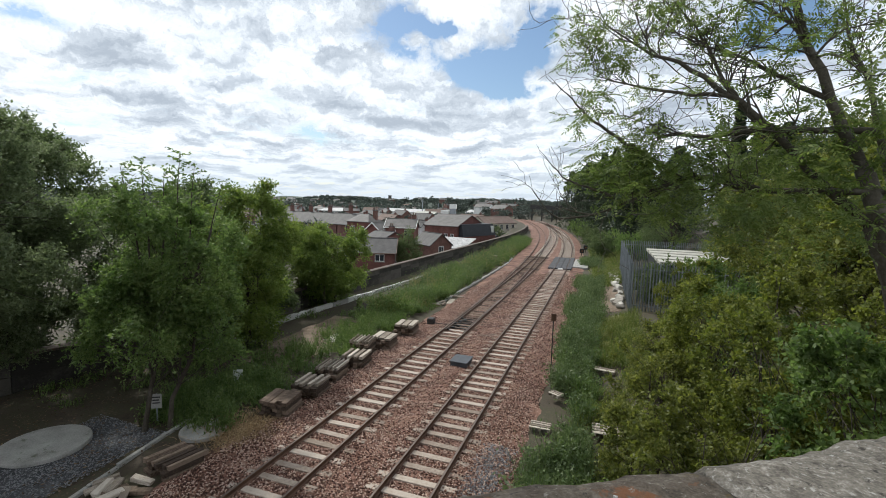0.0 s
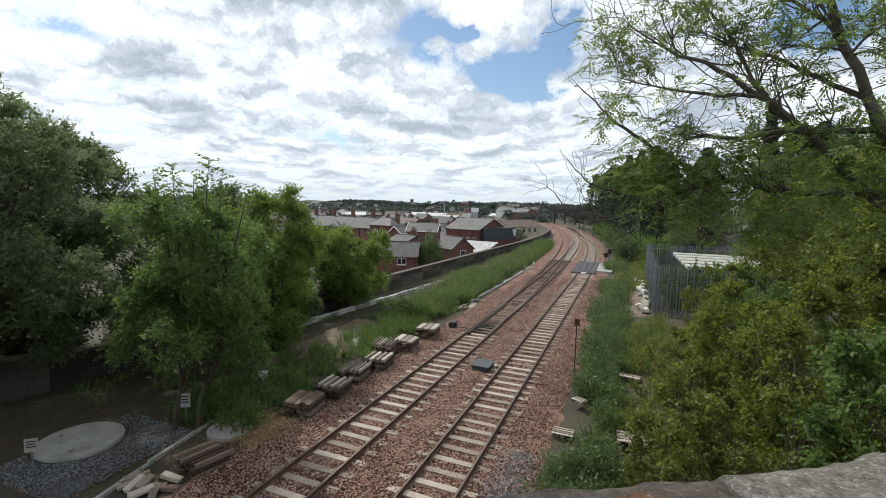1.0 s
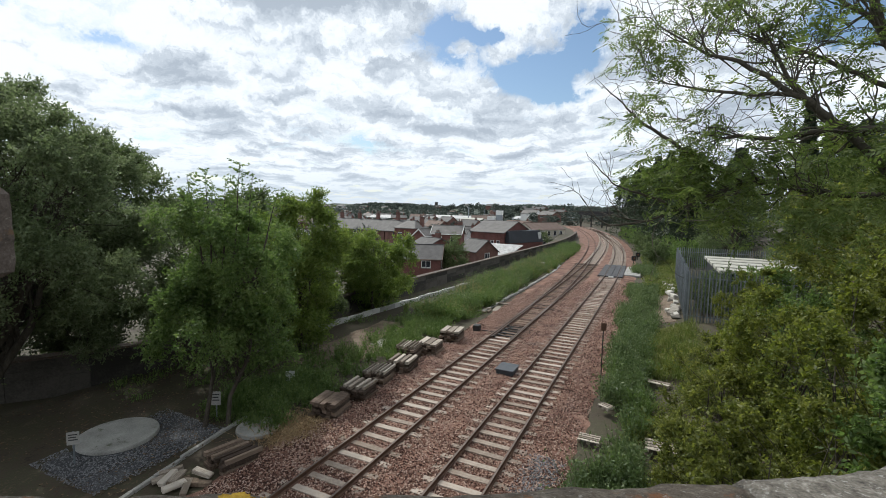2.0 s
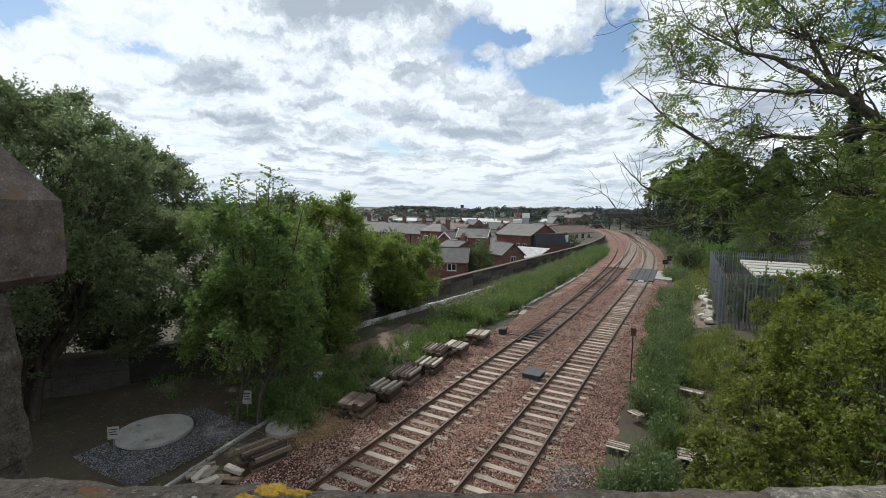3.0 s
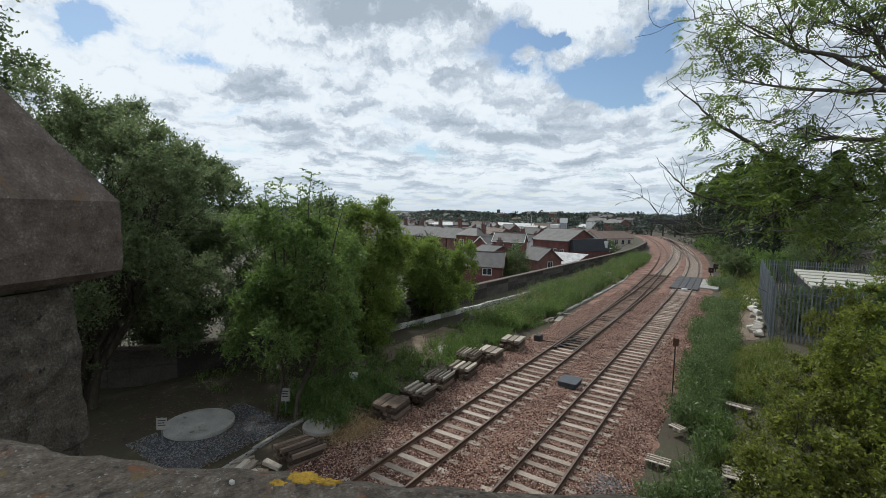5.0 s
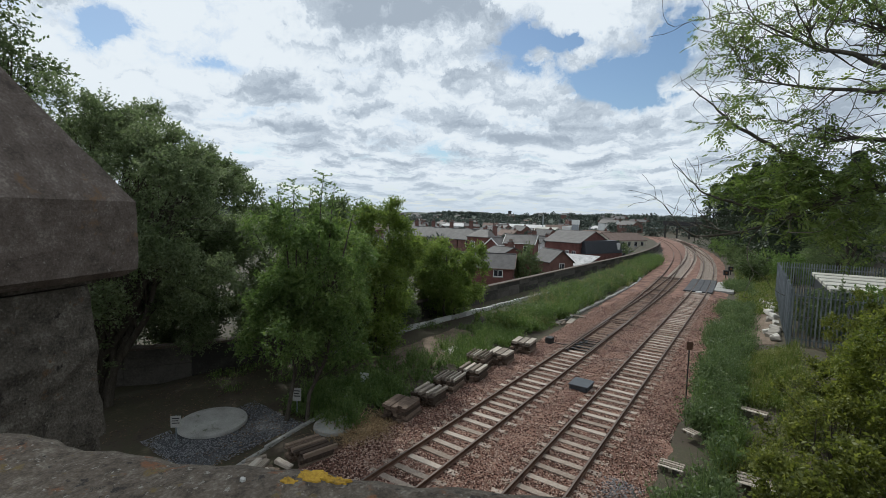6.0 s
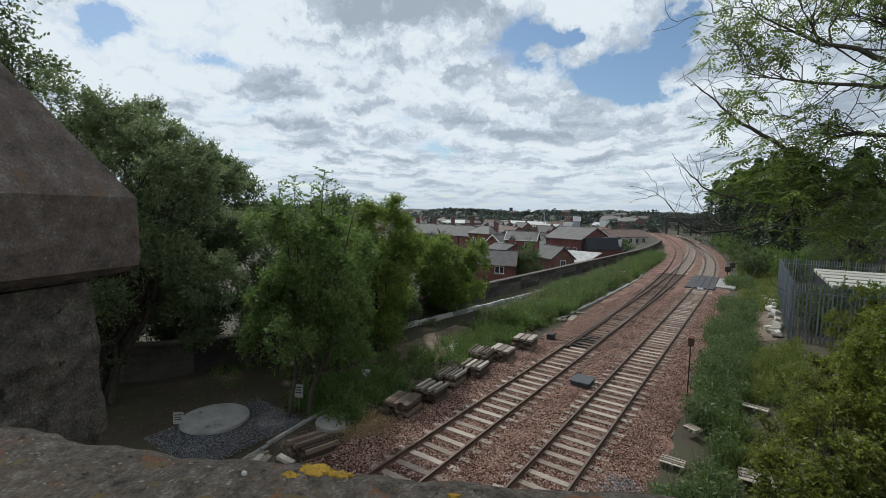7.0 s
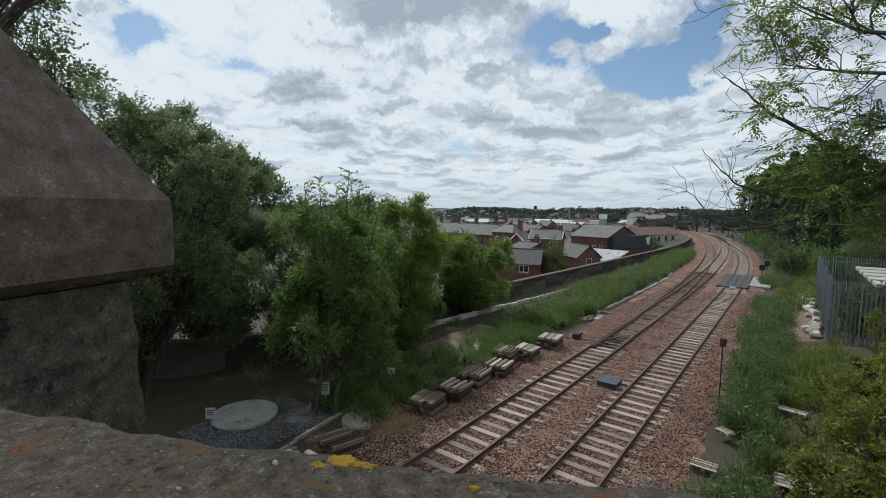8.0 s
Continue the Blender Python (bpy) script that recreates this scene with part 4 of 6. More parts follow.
for i, (x, y, h, r) in enumerate([(8.5, 84, 15, 3.2), (11, 92, 18, 3.6), (6.5, 97, 17, 3.4), (5.0, 108, 18, 3.4), (9.5, 106, 21, 3.8), (2.2, 124, 19, 3.8), (6.8, 120, 22, 4.0), (-1.5, 142, 20, 3.6), (4.0, 138, 23, 4.2), (14.5, 82, 14, 3.8), (17.5, 96, 17, 4.0), (-6, 160, 20, 4.0), (-1, 158, 22, 4.0), (24, 70, 15, 4.4), (30, 82, 17, 5.0), (19.5, 64, 18, 1.4)]):
    conifer(x, y, h, r, 200 + i)
# the last three are added inside the compound to darken its bright ground
for i, (x, y, r) in enumerate([(4.6, 74, 1.6), (6.5, 79, 2.0), (3.9, 86, 1.8), (9.5, 71, 2.4), (2.4, 98, 2.0), (1.2, 110, 2.2), (13, 74, 2.8), (-1.5, 128, 2.4), (9.3, 39.6, 1.7), (12.2, 40.2, 2.0), (14.8, 39.4, 1.8)]):
    tree("shrub", (x, y), (x, y, 0.9 + r * 0.6), (r, r, r * 0.95), 120, 36, 0.32, 0.24, M["leaf_mid"] if i % 2 else M["leaf_dark"], "green shrub at the edge of the ballast", "shrub", trunk=0.06, stems=2, limbs=10, seed=80 + i, group="shrubs beside the line")

# ash tree leaning over from the bank, half bare
ASH_LIMBS = [
    (0.09, 0.05, [(8.13, 7.31, 7.73), (7.88, 7.42, 8.58), (7.56, 7.54, 9.33), (7.28, 7.64, 10.10), (7.00, 7.83, 11.09), (6.77, 8.00, 12.10)]),
    (0.065, 0.022, [(7.99, 7.37, 7.86), (7.50, 7.46, 8.36), (6.87, 7.56, 9.13), (6.32, 7.59, 9.62), (5.64, 7.60, 10.13), (5.17, 7.64, 10.35), (4.50, 7.55, 10.87)]),
    (0.055, 0.018, [(7.95, 7.49, 9.08), (7.56, 7.55, 9.11), (6.67, 7.61, 9.14), (6.00, 7.55, 9.05), (5.55, 7.51, 9.10), (5.33, 7.43, 8.89)]),
    (0.05, 0.016, [(8.10, 7.32, 8.30), (7.42, 7.38, 8.30), (6.68, 7.51, 8.31), (5.98, 7.45, 8.48), (5.27, 7.33, 8.20), (4.68, 7.25, 7.91), (4.19, 7.13, 7.96)]),
    (0.035, 0.006, [(5.57, 7.41, 8.58), (4.87, 7.45, 9.04), (4.43, 7.35, 9.38), (4.11, 7.32, 9.71), (3.80, 7.29, 10.01)]),
    (0.022, 0.005, [(4.90, 7.25, 8.15), (4.33, 7.24, 8.35), (4.03, 7.22, 8.54), (3.72, 7.08, 8.93)]),
    (0.018, 0.005, [(4.68, 7.25, 7.91), (4.11, 7.12, 7.83), (3.81, 7.09, 8.11), (3.55, 7.05, 8.38)]),
    (0.05, 0.01, [(6.87, 7.56, 9.13), (6.50, 7.76, 9.53), (6.21, 7.92, 10.11), (5.89, 8.07, 10.76), (5.39, 8.23, 11.46)]),
    (0.04, 0.008, [(7.52, 7.56, 9.48), (7.04, 7.82, 9.87), (6.44, 8.08, 10.34), (5.88, 8.18, 10.59), (5.25, 8.24, 11.14)]),
    (0.035, 0.008, [(6.32, 7.59, 9.62), (5.67, 7.60, 9.70), (4.96, 7.55, 9.85), (4.38, 7.54, 10.05)]),
    (0.045, 0.01, [(7.28, 7.64, 10.10), (7.07, 7.92, 10.66), (6.61, 8.14, 11.11), (6.10, 8.34, 11.58)]),
    (0.045, 0.012, [(8.21, 7.82, 8.91), (8.11, 8.08, 9.79), (7.87, 8.28, 10.56), (7.80, 8.52, 11.60)]),
]

ash = tagged(new("ash_tree"), "ash tree with long half-bare limbs and feathery leaves", "tree")
ra, rga = random.Random(5), np.random.default_rng(5)
trunk_chunks = [tube_arrays([(9.6, 6.9, 0.2), (9.1, 7.05, 3.0), (8.55, 7.2, 5.8), ASH_LIMBS[0][2][0], ASH_LIMBS[0][2][1]], [0.2, 0.16, 0.13, 0.112, 0.10], 10)]
trunk_chunks.append(tube_arrays([(8.9, 7.1, 4.2), (8.5, 7.25, 6.4), ASH_LIMBS[1][2][0]], [0.11, 0.1, 0.086], 9))
trunk_chunks.append(tube_arrays([(9.3, 7.3, 4.4), (8.7, 7.6, 7.0), ASH_LIMBS[11][2][0]], [0.09, 0.07, 0.05], 9))
me = raw("trunk", *join_arrays(trunk_chunks))
me.polygons.foreach_set("use_smooth", [True] * len(me.polygons))
hang("trunk", me, M["ash_bark"], ash)
compounds = []


def shoot(p, d, length, r, depth, chunks, leafy):
    """A crooked shoot with side shoots; leafy ones end in compound leaves."""
    pts, rad = [p], [r]
    n = 5
    for k in range(n):
        d = (d + Vector((ra.gauss(0, 0.3), ra.gauss(0, 0.3), ra.gauss(0.05, 0.3)))).normalized()
        p = p + d * (length / n)
        pts.append(p)
        rad.append(max(r * (1 - (k + 1) / (n + 0.6)), 0.003))
        if depth > 0 and ra.random() < 0.75:
            sd = (d + Vector((ra.gauss(0, 0.7), ra.gauss(0, 0.7), ra.gauss(0.15, 0.6)))).normalized()
            shoot(p, sd, length * ra.uniform(0.4, 0.7), r * 0.55, depth - 1, chunks, leafy)
        if leafy and k >= 2 and ra.random() < leafy:
            for _ in range(ra.choice((1, 2, 2, 3))):
                compounds.append((p, (d + Vector((ra.gauss(0, 0.8), ra.gauss(0, 0.8), ra.gauss(-0.2, 0.5)))).normalized()))
    if leafy:
        for _ in range(3):
            compounds.append((p, (d + Vector((ra.gauss(0, 0.7), ra.gauss(0, 0.7), ra.gauss(-0.1, 0.5)))).normalized()))
    chunks.append(tube_arrays(pts, rad, 5))


for i, (r0, r1, pts) in enumerate(ASH_LIMBS):
    P = [Vector(p) for p in pts]
    # finer course between the bends
    fine = []
    for a in range(len(P) - 1):
        p0, p1, p2, p3 = P[max(a - 1, 0)], P[a], P[a + 1], P[min(a + 2, len(P) - 1)]
        for q in range(4):
            t = q / 4
            w = 0.5 * ((2 * p1) + (p2 - p0) * t + (2 * p0 - 5 * p1 + 4 * p2 - p3) * t * t + (3 * p1 - p0 - 3 * p2 + p3) * t ** 3)
            fine.append(w + Vector((ra.gauss(0, 1), ra.gauss(0, 1), ra.gauss(0, 1))) * 0.012)
    fine.append(P[-1])
    m = len(fine)
    chunks = [tube_arrays(fine, [(r0 + (r1 - r0) * (k / (m - 1)) ** 0.8) * (1 - 0.75 * (k / (m - 1)) ** 4) for k in range(m)], 8)]
    bare = i in (4, 5, 6)
    count = 9 if bare else 21
    for s in range(count):
        t = ra.uniform(0.3, 1.0) if i else ra.uniform(0.55, 1.0)
        k = min(int(t * (m - 1)), m - 2)
        dd = (fine[k + 1] - fine[k]).normalized()
        sd = (dd * 0.8 + Vector((ra.gauss(0, 0.6), ra.gauss(0, 0.6), ra.gauss(0.25, 0.6)))).normalized()
        rr = max(0.004, 0.4 * (r0 + (r1 - r0) * t))
        if bare:
            shoot(fine[k], sd, ra.uniform(0.25, 0.6), min(rr, 0.009), 0, chunks, 0.2 if (i == 4 and s % 3 == 0) else 0)
        else:
            shoot(fine[k], sd, ra.uniform(0.6, 1.3), min(rr, 0.02), 1, chunks, 0.2 if s % 4 == 1 and i != 3 else 0.0)
    me = raw("limb", *join_arrays(chunks))
    me.polygons.foreach_set("use_smooth", [True] * len(me.polygons))
    hang("limb", me, M["ash_bark"], ash)
# leafy clumps where the crown is thickest
ASH_CLUMPS = [
    # centre, spread, how many
    ((4.40, 7.5, 10.60), 0.20, 60), ((4.75, 7.5, 10.35), 0.22, 70), ((4.95, 7.6, 10.85), 0.20, 40), ((4.55, 7.4, 9.65), 0.20, 26), ((4.40, 7.3, 9.35), 0.16, 18),
    ((5.30, 7.5, 9.35), 0.17, 44), ((5.20, 7.4, 8.95), 0.18, 46), ((4.55, 7.4, 8.55), 0.24, 70), ((4.95, 7.4, 8.60), 0.26, 84), ((5.35, 7.4, 8.60), 0.28, 90),
    ((5.15, 7.2, 8.25), 0.26, 80), ((5.75, 7.5, 8.55), 0.28, 90), ((6.10, 7.5, 8.65), 0.30, 90), ((5.80, 7.3, 8.10), 0.30, 90), ((6.50, 7.7, 8.75), 0.30, 80),
    ((6.75, 7.4, 8.20), 0.34, 100), ((6.35, 7.3, 7.90), 0.34, 80), ((7.10, 7.8, 8.90), 0.30, 70), ((7.45, 7.5, 8.60), 0.34, 100), ((7.50, 7.2, 8.00), 0.40, 110),
    ((7.75, 7.4, 9.10), 0.34, 90), ((7.85, 7.5, 9.70), 0.36, 90), ((7.10, 7.9, 9.50), 0.26, 36), ((6.70, 8.0, 9.95), 0.26, 44), ((6.00, 8.0, 10.80), 0.30, 70),
    ((6.60, 8.1, 10.70), 0.36, 80), ((5.50, 8.0, 11.20), 0.30, 60), ((7.40, 7.7, 11.00), 0.50, 110), ((7.80, 7.8, 10.30), 0.36, 80), ((8.20, 7.6, 9.00), 0.50, 130), ((8.30, 7.3, 8.00), 0.50, 120),
]
for c, r, n in ASH_CLUMPS:
    n = int(n * (0.42 if c[2] > 9.3 else 0.75))
    for _ in range(n):
        q = Vector(c) + Vector((ra.gauss(0, r), ra.gauss(0, r), ra.gauss(0, r * 0.7)))
        for _q in (0, 1):
            compounds.append((q, Vector((ra.gauss(0, 1), ra.gauss(0, 1), ra.gauss(-0.25, 0.5))).normalized()))
C0 = np.array([tuple(c) for c, _ in compounds])
D0 = np.array([tuple(d) for _, d in compounds])
Q = []
S0 = unit(np.cross(D0, rga.normal(size=D0.shape) * 0.4 + np.array([0, 0, 1.0])))
Ln = rga.uniform(0.14, 0.27, (len(C0), 1))
for k in range(11):
    t = (k // 2 + 1) / 5.6
    sg = 0 if k == 10 else (1 if k % 2 else -1)
    at = C0 + D0 * Ln * (1.0 if k == 10 else t) + np.array([0, 0, -0.10]) * Ln * t * t
    ax = unit(D0 * 0.7 + S0 * sg * 0.9 + np.array([0, 0, -0.25]))
    ln = Ln * 0.33
    wd = np.cross(ax, unit(np.cross(D0, S0) + 0.35 * rga.normal(size=D0.shape)))
    Q.append(np.stack([at, at + ax * ln * 0.5 + wd * ln * 0.2, at + ax * ln, at + ax * ln * 0.5 - wd * ln * 0.2], 1))
hang("foliage", quads_mesh("foliage", np.concatenate(Q)), M["leaf_ash"], ash, "light green feathery compound leaves")

# ---------------------------------------------------------------- grass and weeds
def scatter(rng, n, x0, x1, y0, y1, follow=True, power=1.0):
    y = y0 + (y1 - y0) * rng.random(n) ** power
    x = rng.uniform(x0, x1, n)
    if follow:
        x = x + bend(y, 45, 0.0008)
    return x, y


def patchy(rng, x, y, s, cut):
    w = np.array([noise.noise(Vector((a * s, b * s, 3.3))) for a, b in zip(x, y)])
    k = w > cut
    return x[k], y[k]


CLEAR = [(5.35, 16.6), (5.25, 22.9), (3.0, 16.3), (3.3, 19.0)]


def plants(name, x, y, h, rng, mat, label, per=8, leaf=0.09, spread=0.16, width=0.03):
    for cx0, cy0 in CLEAR:
        k = ~((np.abs(x - cx0) < 0.75) & (y > cy0 - 2.4) & (y < cy0 + 0.6))
        x, y = x[k], y[k]
    z = land(x, y)
    B = np.stack([x, y, z], 1)
    tall = np.array([0.35 + 1.1 * max(0.0, 0.55 + 0.9 * noise.noise(Vector((a * 0.6, b * 0.6, 8.1)))) for a, b in zip(x, y)])[:, None]
    q1 = blades(np.repeat(B, 4, 0) + rng.normal(size=(len(B) * 4, 3)) * np.array([0.08, 0.08, 0]), h * np.repeat(tall, 4, 0), 0.25, width, rng)
    hh = h * np.repeat(tall, per, 0) * rng.uniform(0.1, 1.0, (len(B) * per, 1))
    off = rng.normal(size=(len(B) * per, 3)) * spread
    off[:, 2:] = hh
    q2 = leaves(np.repeat(B, per, 0) + off, leaf, rng, droop=0.1)
    return tagged(hang(name, quads_mesh(name, np.concatenate([q1, q2])), mat), label, "weeds", kind="stuff")


def weed_plants(name, x, y, h, rng, mat, label, stalks=9, leaf=0.12, lean=0.35):
    """Branching plants: leafy stalks rising from one root each."""
    k = np.ones(len(x), bool)
    for cx0, cy0 in CLEAR:
        k &= ~((np.abs(x - cx0) < 0.85) & (y > cy0 - 3.0) & (y < cy0 + 0.7))
    x, y = x[k], y[k]
    n, along = len(x), 9
    B = np.repeat(np.stack([x, y, land(x, y)], 1), stalks, 0)
    H = np.repeat(h * rng.uniform(0.45, 1.35, n), stalks) * rng.uniform(0.6, 1.1, n * stalks)
    d = np.concatenate([rng.normal(size=(n * stalks, 2)) * lean, np.ones((n * stalks, 1))], 1)
    tips = B + d * H[:, None]
    q1 = blades(B, 1.0, 0.0, 0.02, rng)
    q1[:, 2] = tips
    q1[:, 1] = (B + tips) / 2 + np.array([0.012, 0, 0])
    q1[:, 3] = (B + tips) / 2 - np.array([0.012, 0, 0])
    t = np.tile(np.linspace(0.18, 1.0, along), n * stalks)[:, None]
    P = np.repeat(B, along, 0) * (1 - t) + np.repeat(tips, along, 0) * t + rng.normal(size=(n * stalks * along, 3)) * np.array([0.07, 0.07, 0.03]) * np.repeat(H, along)[:, None]
    q2 = leaves(P, leaf * (1.15 - 0.5 * t), rng, droop=0.15)
    return tagged(hang(name, quads_mesh(name, np.concatenate([q1, q2])), mat), label, "weeds", kind="stuff")


rw = np.random.default_rng(17)
def clusters(rng, n, per, reach, *span, **k):
    """Plant places gathered in n loose groups."""
    cx, cy = scatter(rng, n, *span, **k)
    m = rng.integers(max(1, per // 3), per * 2, n)
    return np.repeat(cx, m) + rng.normal(0, reach, m.sum()), np.repeat(cy, m) + rng.normal(0, reach, m.sum())


x, y = scatter(rw, 3600, -12.4, -7.75, 29, 110, power=1.4)
x, y = patchy(rw, x, y, 0.6, 0.16)
plants("tall_grass", x, y, 0.7, rw, M["grass"], "tall yellow-green grass in drifts beside the line", per=4, leaf=0.12)
x, y = clusters(rw, 95, 5, 0.5, -11.8, -8.2, 30, 108, power=1.2)
weed_plants("nettles", x, y, 1.25, rw, M["weed_blue"], "grey-green nettles in clumps beside the line", stalks=12, leaf=0.2, lean=0.3)
x, y = clusters(rw, 80, 5, 0.5, -11.2, -8.0, 27, 100, power=1.2)
weed_plants("leafy_weeds", x, y, 1.35, rw, M["weed"], "taller leafy green weeds by the cable trough", stalks=12, leaf=0.2, lean=0.4)
x, y = clusters(rw, 45, 4, 0.6, -12.5, -8.4, 30, 90, power=1.1)
weed_plants("pale_weeds", x, y, 0.9, rw, M["grass"], "pale yellow-green weeds going to seed", stalks=14, leaf=0.17, lean=0.5)
x, y = scatter(rw, 1500, -12.3, -7.8, 29, 80)
x, y = patchy(rw, x + 23, y + 5, 0.7, 0.2)
plants("seed_heads", x - 23, y - 5, 1.25, rw, M["dry_stalk"], "pale straw-coloured seeding grass", per=4, leaf=0.09, spread=0.12, width=0.02)
x, y = scatter(rw, 150, -10.8, -7.6, 11.8, 27, follow=False)
weed_plants("weeds", x, y, 0.95, rw, M["weed"], "leafy green weeds standing among the sleeper stacks", stalks=10, leaf=0.13)
x, y = scatter(rw, 210, 3.15, 4.8, 10.2, 36)
weed_plants("nettles", x, y, 1.35, rw, M["weed_blue"], "tall feathery grey-green weeds by the ballast", stalks=11, leaf=0.14, lean=0.25)
x, y = scatter(rw, 2400, -11.2, -7.3, 11.5, 33, follow=False)
x, y = patchy(rw, x, y, 0.6, 0.08)
plants("weeds", x, y, 0.6, rw, M["weed"], "green weeds among the sleeper stacks", per=12, leaf=0.10, spread=0.2)
x, y = scatter(rw, 520, -11.3, -8.5, 11.4, 16.5, follow=False)
plants("weeds", x, y, 0.55, rw, M["weed"], "green weeds round the foot of the young tree", per=14, leaf=0.11, spread=0.2)
x, y = scatter(rw, 1500, -17.0, -11.0, 11.0, 34, follow=False)
x, y = patchy(rw, x, y, 0.5, 0.1)
plants("undergrowth", x, y, 0.35, rw, M["weed"], "low green undergrowth under the trees", per=10, leaf=0.1, spread=0.2)
x, y = scatter(rw, 1200, 3.2, 4.9, 10.5, 34)
x, y = patchy(rw, x, y, 1.1, 0.0)
plants("leafy_weeds", x, y, 1.0, rw, M["weed"], "leafy light green weeds beside the ballast", per=18, leaf=0.12, spread=0.22)
x, y = scatter(rw, 1900, 3.05, 4.7, 10.5, 34)
x, y = patchy(rw, x, y, 0.8, 0.02)
plants("nettles", x, y, 1.1, rw, M["weed_blue"], "tall grey-green nettles and weeds by the ballast", per=18, leaf=0.15, spread=0.24)
x, y = scatter(rw, 2600, 2.4, 5.2, 34, 74)
x, y = patchy(rw, x, y, 0.3, -0.1)
plants("nettles", x, y, 0.9, rw, M["weed_blue"], "tall weeds along the edge of the ballast", per=10, leaf=0.15, spread=0.25)
x, y = scatter(rw, 3200, 4.2, 7.4, 9, 34, follow=False)
x, y = patchy(rw, x, y, 0.5, -0.15)
plants("rough_grass", x, y, 0.6, rw, M["grass"], "rough green grass under the bushes", per=8, leaf=0.1, spread=0.2)
x, y = scatter(rw, 2600, 4.0, 8.5, 48, 90)
plants("rough_grass", x, y, 0.45, rw, M["grass"], "sunlit grass beyond the palisade fence", per=6, leaf=0.16, spread=0.3, width=0.06)
n = 3200
px_, py_ = rw.normal(-6.95, 0.6, n), rw.normal(12.1, 0.7, n)
q = blades(np.stack([px_, py_, land(px_, py_) + 0.05], 1), 0.16, 1.6, 0.02, rw)
tagged(hang("dry_straw", quads_mesh("dry_straw", q), M["straw"]), "orange-brown dry straw beside the ballast", "dry grass", kind="stuff")


n = 7000
px_, py_ = rw.uniform(-17.5, -8.6, n), rw.uniform(5.5, 26, n)
px_, py_ = patchy(rw, px_, py_, 0.45, -0.1)
q = leaves(np.stack([px_, py_, land(px_, py_) + 0.09], 1), 0.11, rw, axis=np.concatenate([rw.normal(size=(len(px_), 2)), np.zeros((len(px_), 1))], 1))
q[:, :, 2] = q[:, :, 2] * 0.25 + (land(px_, py_) + 0.085)[:, None] * 0.75
tagged(hang("leaf_litter", quads_mesh("leaf_litter", q), M["litter"]), "brown fallen leaves and twigs on the shaded earth", "leaf litter", kind="stuff")


# earth, gravel and paths lying on the ground
def sheet(name, x0, x1, y0, y1, lift, mat, label, step=0.35, wob=0.3, seed=0, kind="structure", category="ground"):
    xs, ys = np.arange(x0, x1 + step, step), np.arange(y0, y1 + step, step)
    v = []
    for j, yy in enumerate(ys):
        for i, xx in enumerate(xs):
            e = (i in (0, len(xs) - 1)) or (j in (0, len(ys) - 1))
            dx = noise.noise(Vector((xx * 0.9 + seed, yy * 0.9, 1))) * wob if e else 0
            dy = noise.noise(Vector((xx * 0.9, yy * 0.9 + seed, 7))) * wob if e else 0
            v.append((xx + dx, yy + dy, float(land(xx, yy)) + (lift if not e else -0.05) + 0.02 * noise.noise(Vector((xx * 2, yy * 2, seed)))))
    k = len(xs)
    f = [(j * k + i, j * k + i + 1, (j + 1) * k + i + 1, (j + 1) * k + i) for j in range(len(ys) - 1) for i in range(k - 1)]
    return tagged(hang(name, raw(name, v, f), mat), label, category, kind=kind)


sheet("gravel_ground", -12.6, -9.1, 6.6, 11.0, 0.05, M["gravel"], "dark grey gravel round the concrete covers", seed=2, wob=0.6)
n = 5200
gx_, gy_ = rw.uniform(-12.6, -9.1, n), rw.uniform(6.6, 11.0, n)
k = np.hypot(gx_ + 12.1, gy_ - 8.9) > 1.36
gx_, gy_ = gx_[k], gy_[k]
tagged(chips("gravel_stones", np.stack([gx_, gy_, land(gx_, gy_) + 0.06], 1), 0.035, rw, M["grey_chip"]), "loose dark grey gravel round the covers", "stones", kind="stuff")
sheet("earth_path", -13.2, -9.2, 17.5, 27.5, 0.04, M["dry_earth"], "trodden brown earth beside the weeds", seed=3, wob=0.8)
sheet("earth_bank", 4.9, 6.6, 36, 60, 0.04, M["dry_earth"], "pale earth strip beside the palisade fence", seed=4, wob=0.5)
sheet("sand_heap", -10.6, -9.3, 21.9, 23.6, 0.14, M["rubble"], "small pale sandy heap", seed=5, wob=0.4, kind="", category="sand heap")

# ---------------------------------------------------------------- things along the line
def cover(x, y, r, z, h, label):
    bm = bmesh.new()
    seg = 48
    prof = [(r * 0.985, 0), (r, h * 0.15), (r, h * 0.8), (r * 0.985, h), (r * 0.93, h + 0.004)]
    rings = [[bm.verts.new((x + rr * math.cos(2 * math.pi * s / seg), y + rr * math.sin(2 * math.pi * s / seg), z + hh)) for s in range(seg)] for rr, hh in prof]
    for a, b in zip(rings, rings[1:]):
        for s in range(seg):
            bm.faces.new((a[s], a[(s + 1) % seg], b[(s + 1) % seg], b[s]))
    bm.faces.new(rings[-1])
    root = tagged(new("concrete_cover"), label, "cover", "round concrete covers")
    part("slab", bm, M["concrete"], root)


cover(-12.05, 8.9, 1.25, -0.34, 0.16, "large round grey concrete cover on dark gravel")
cover(-8.2, 11.6, 0.76, -0.36, 0.14, "smaller round concrete cover among weeds")


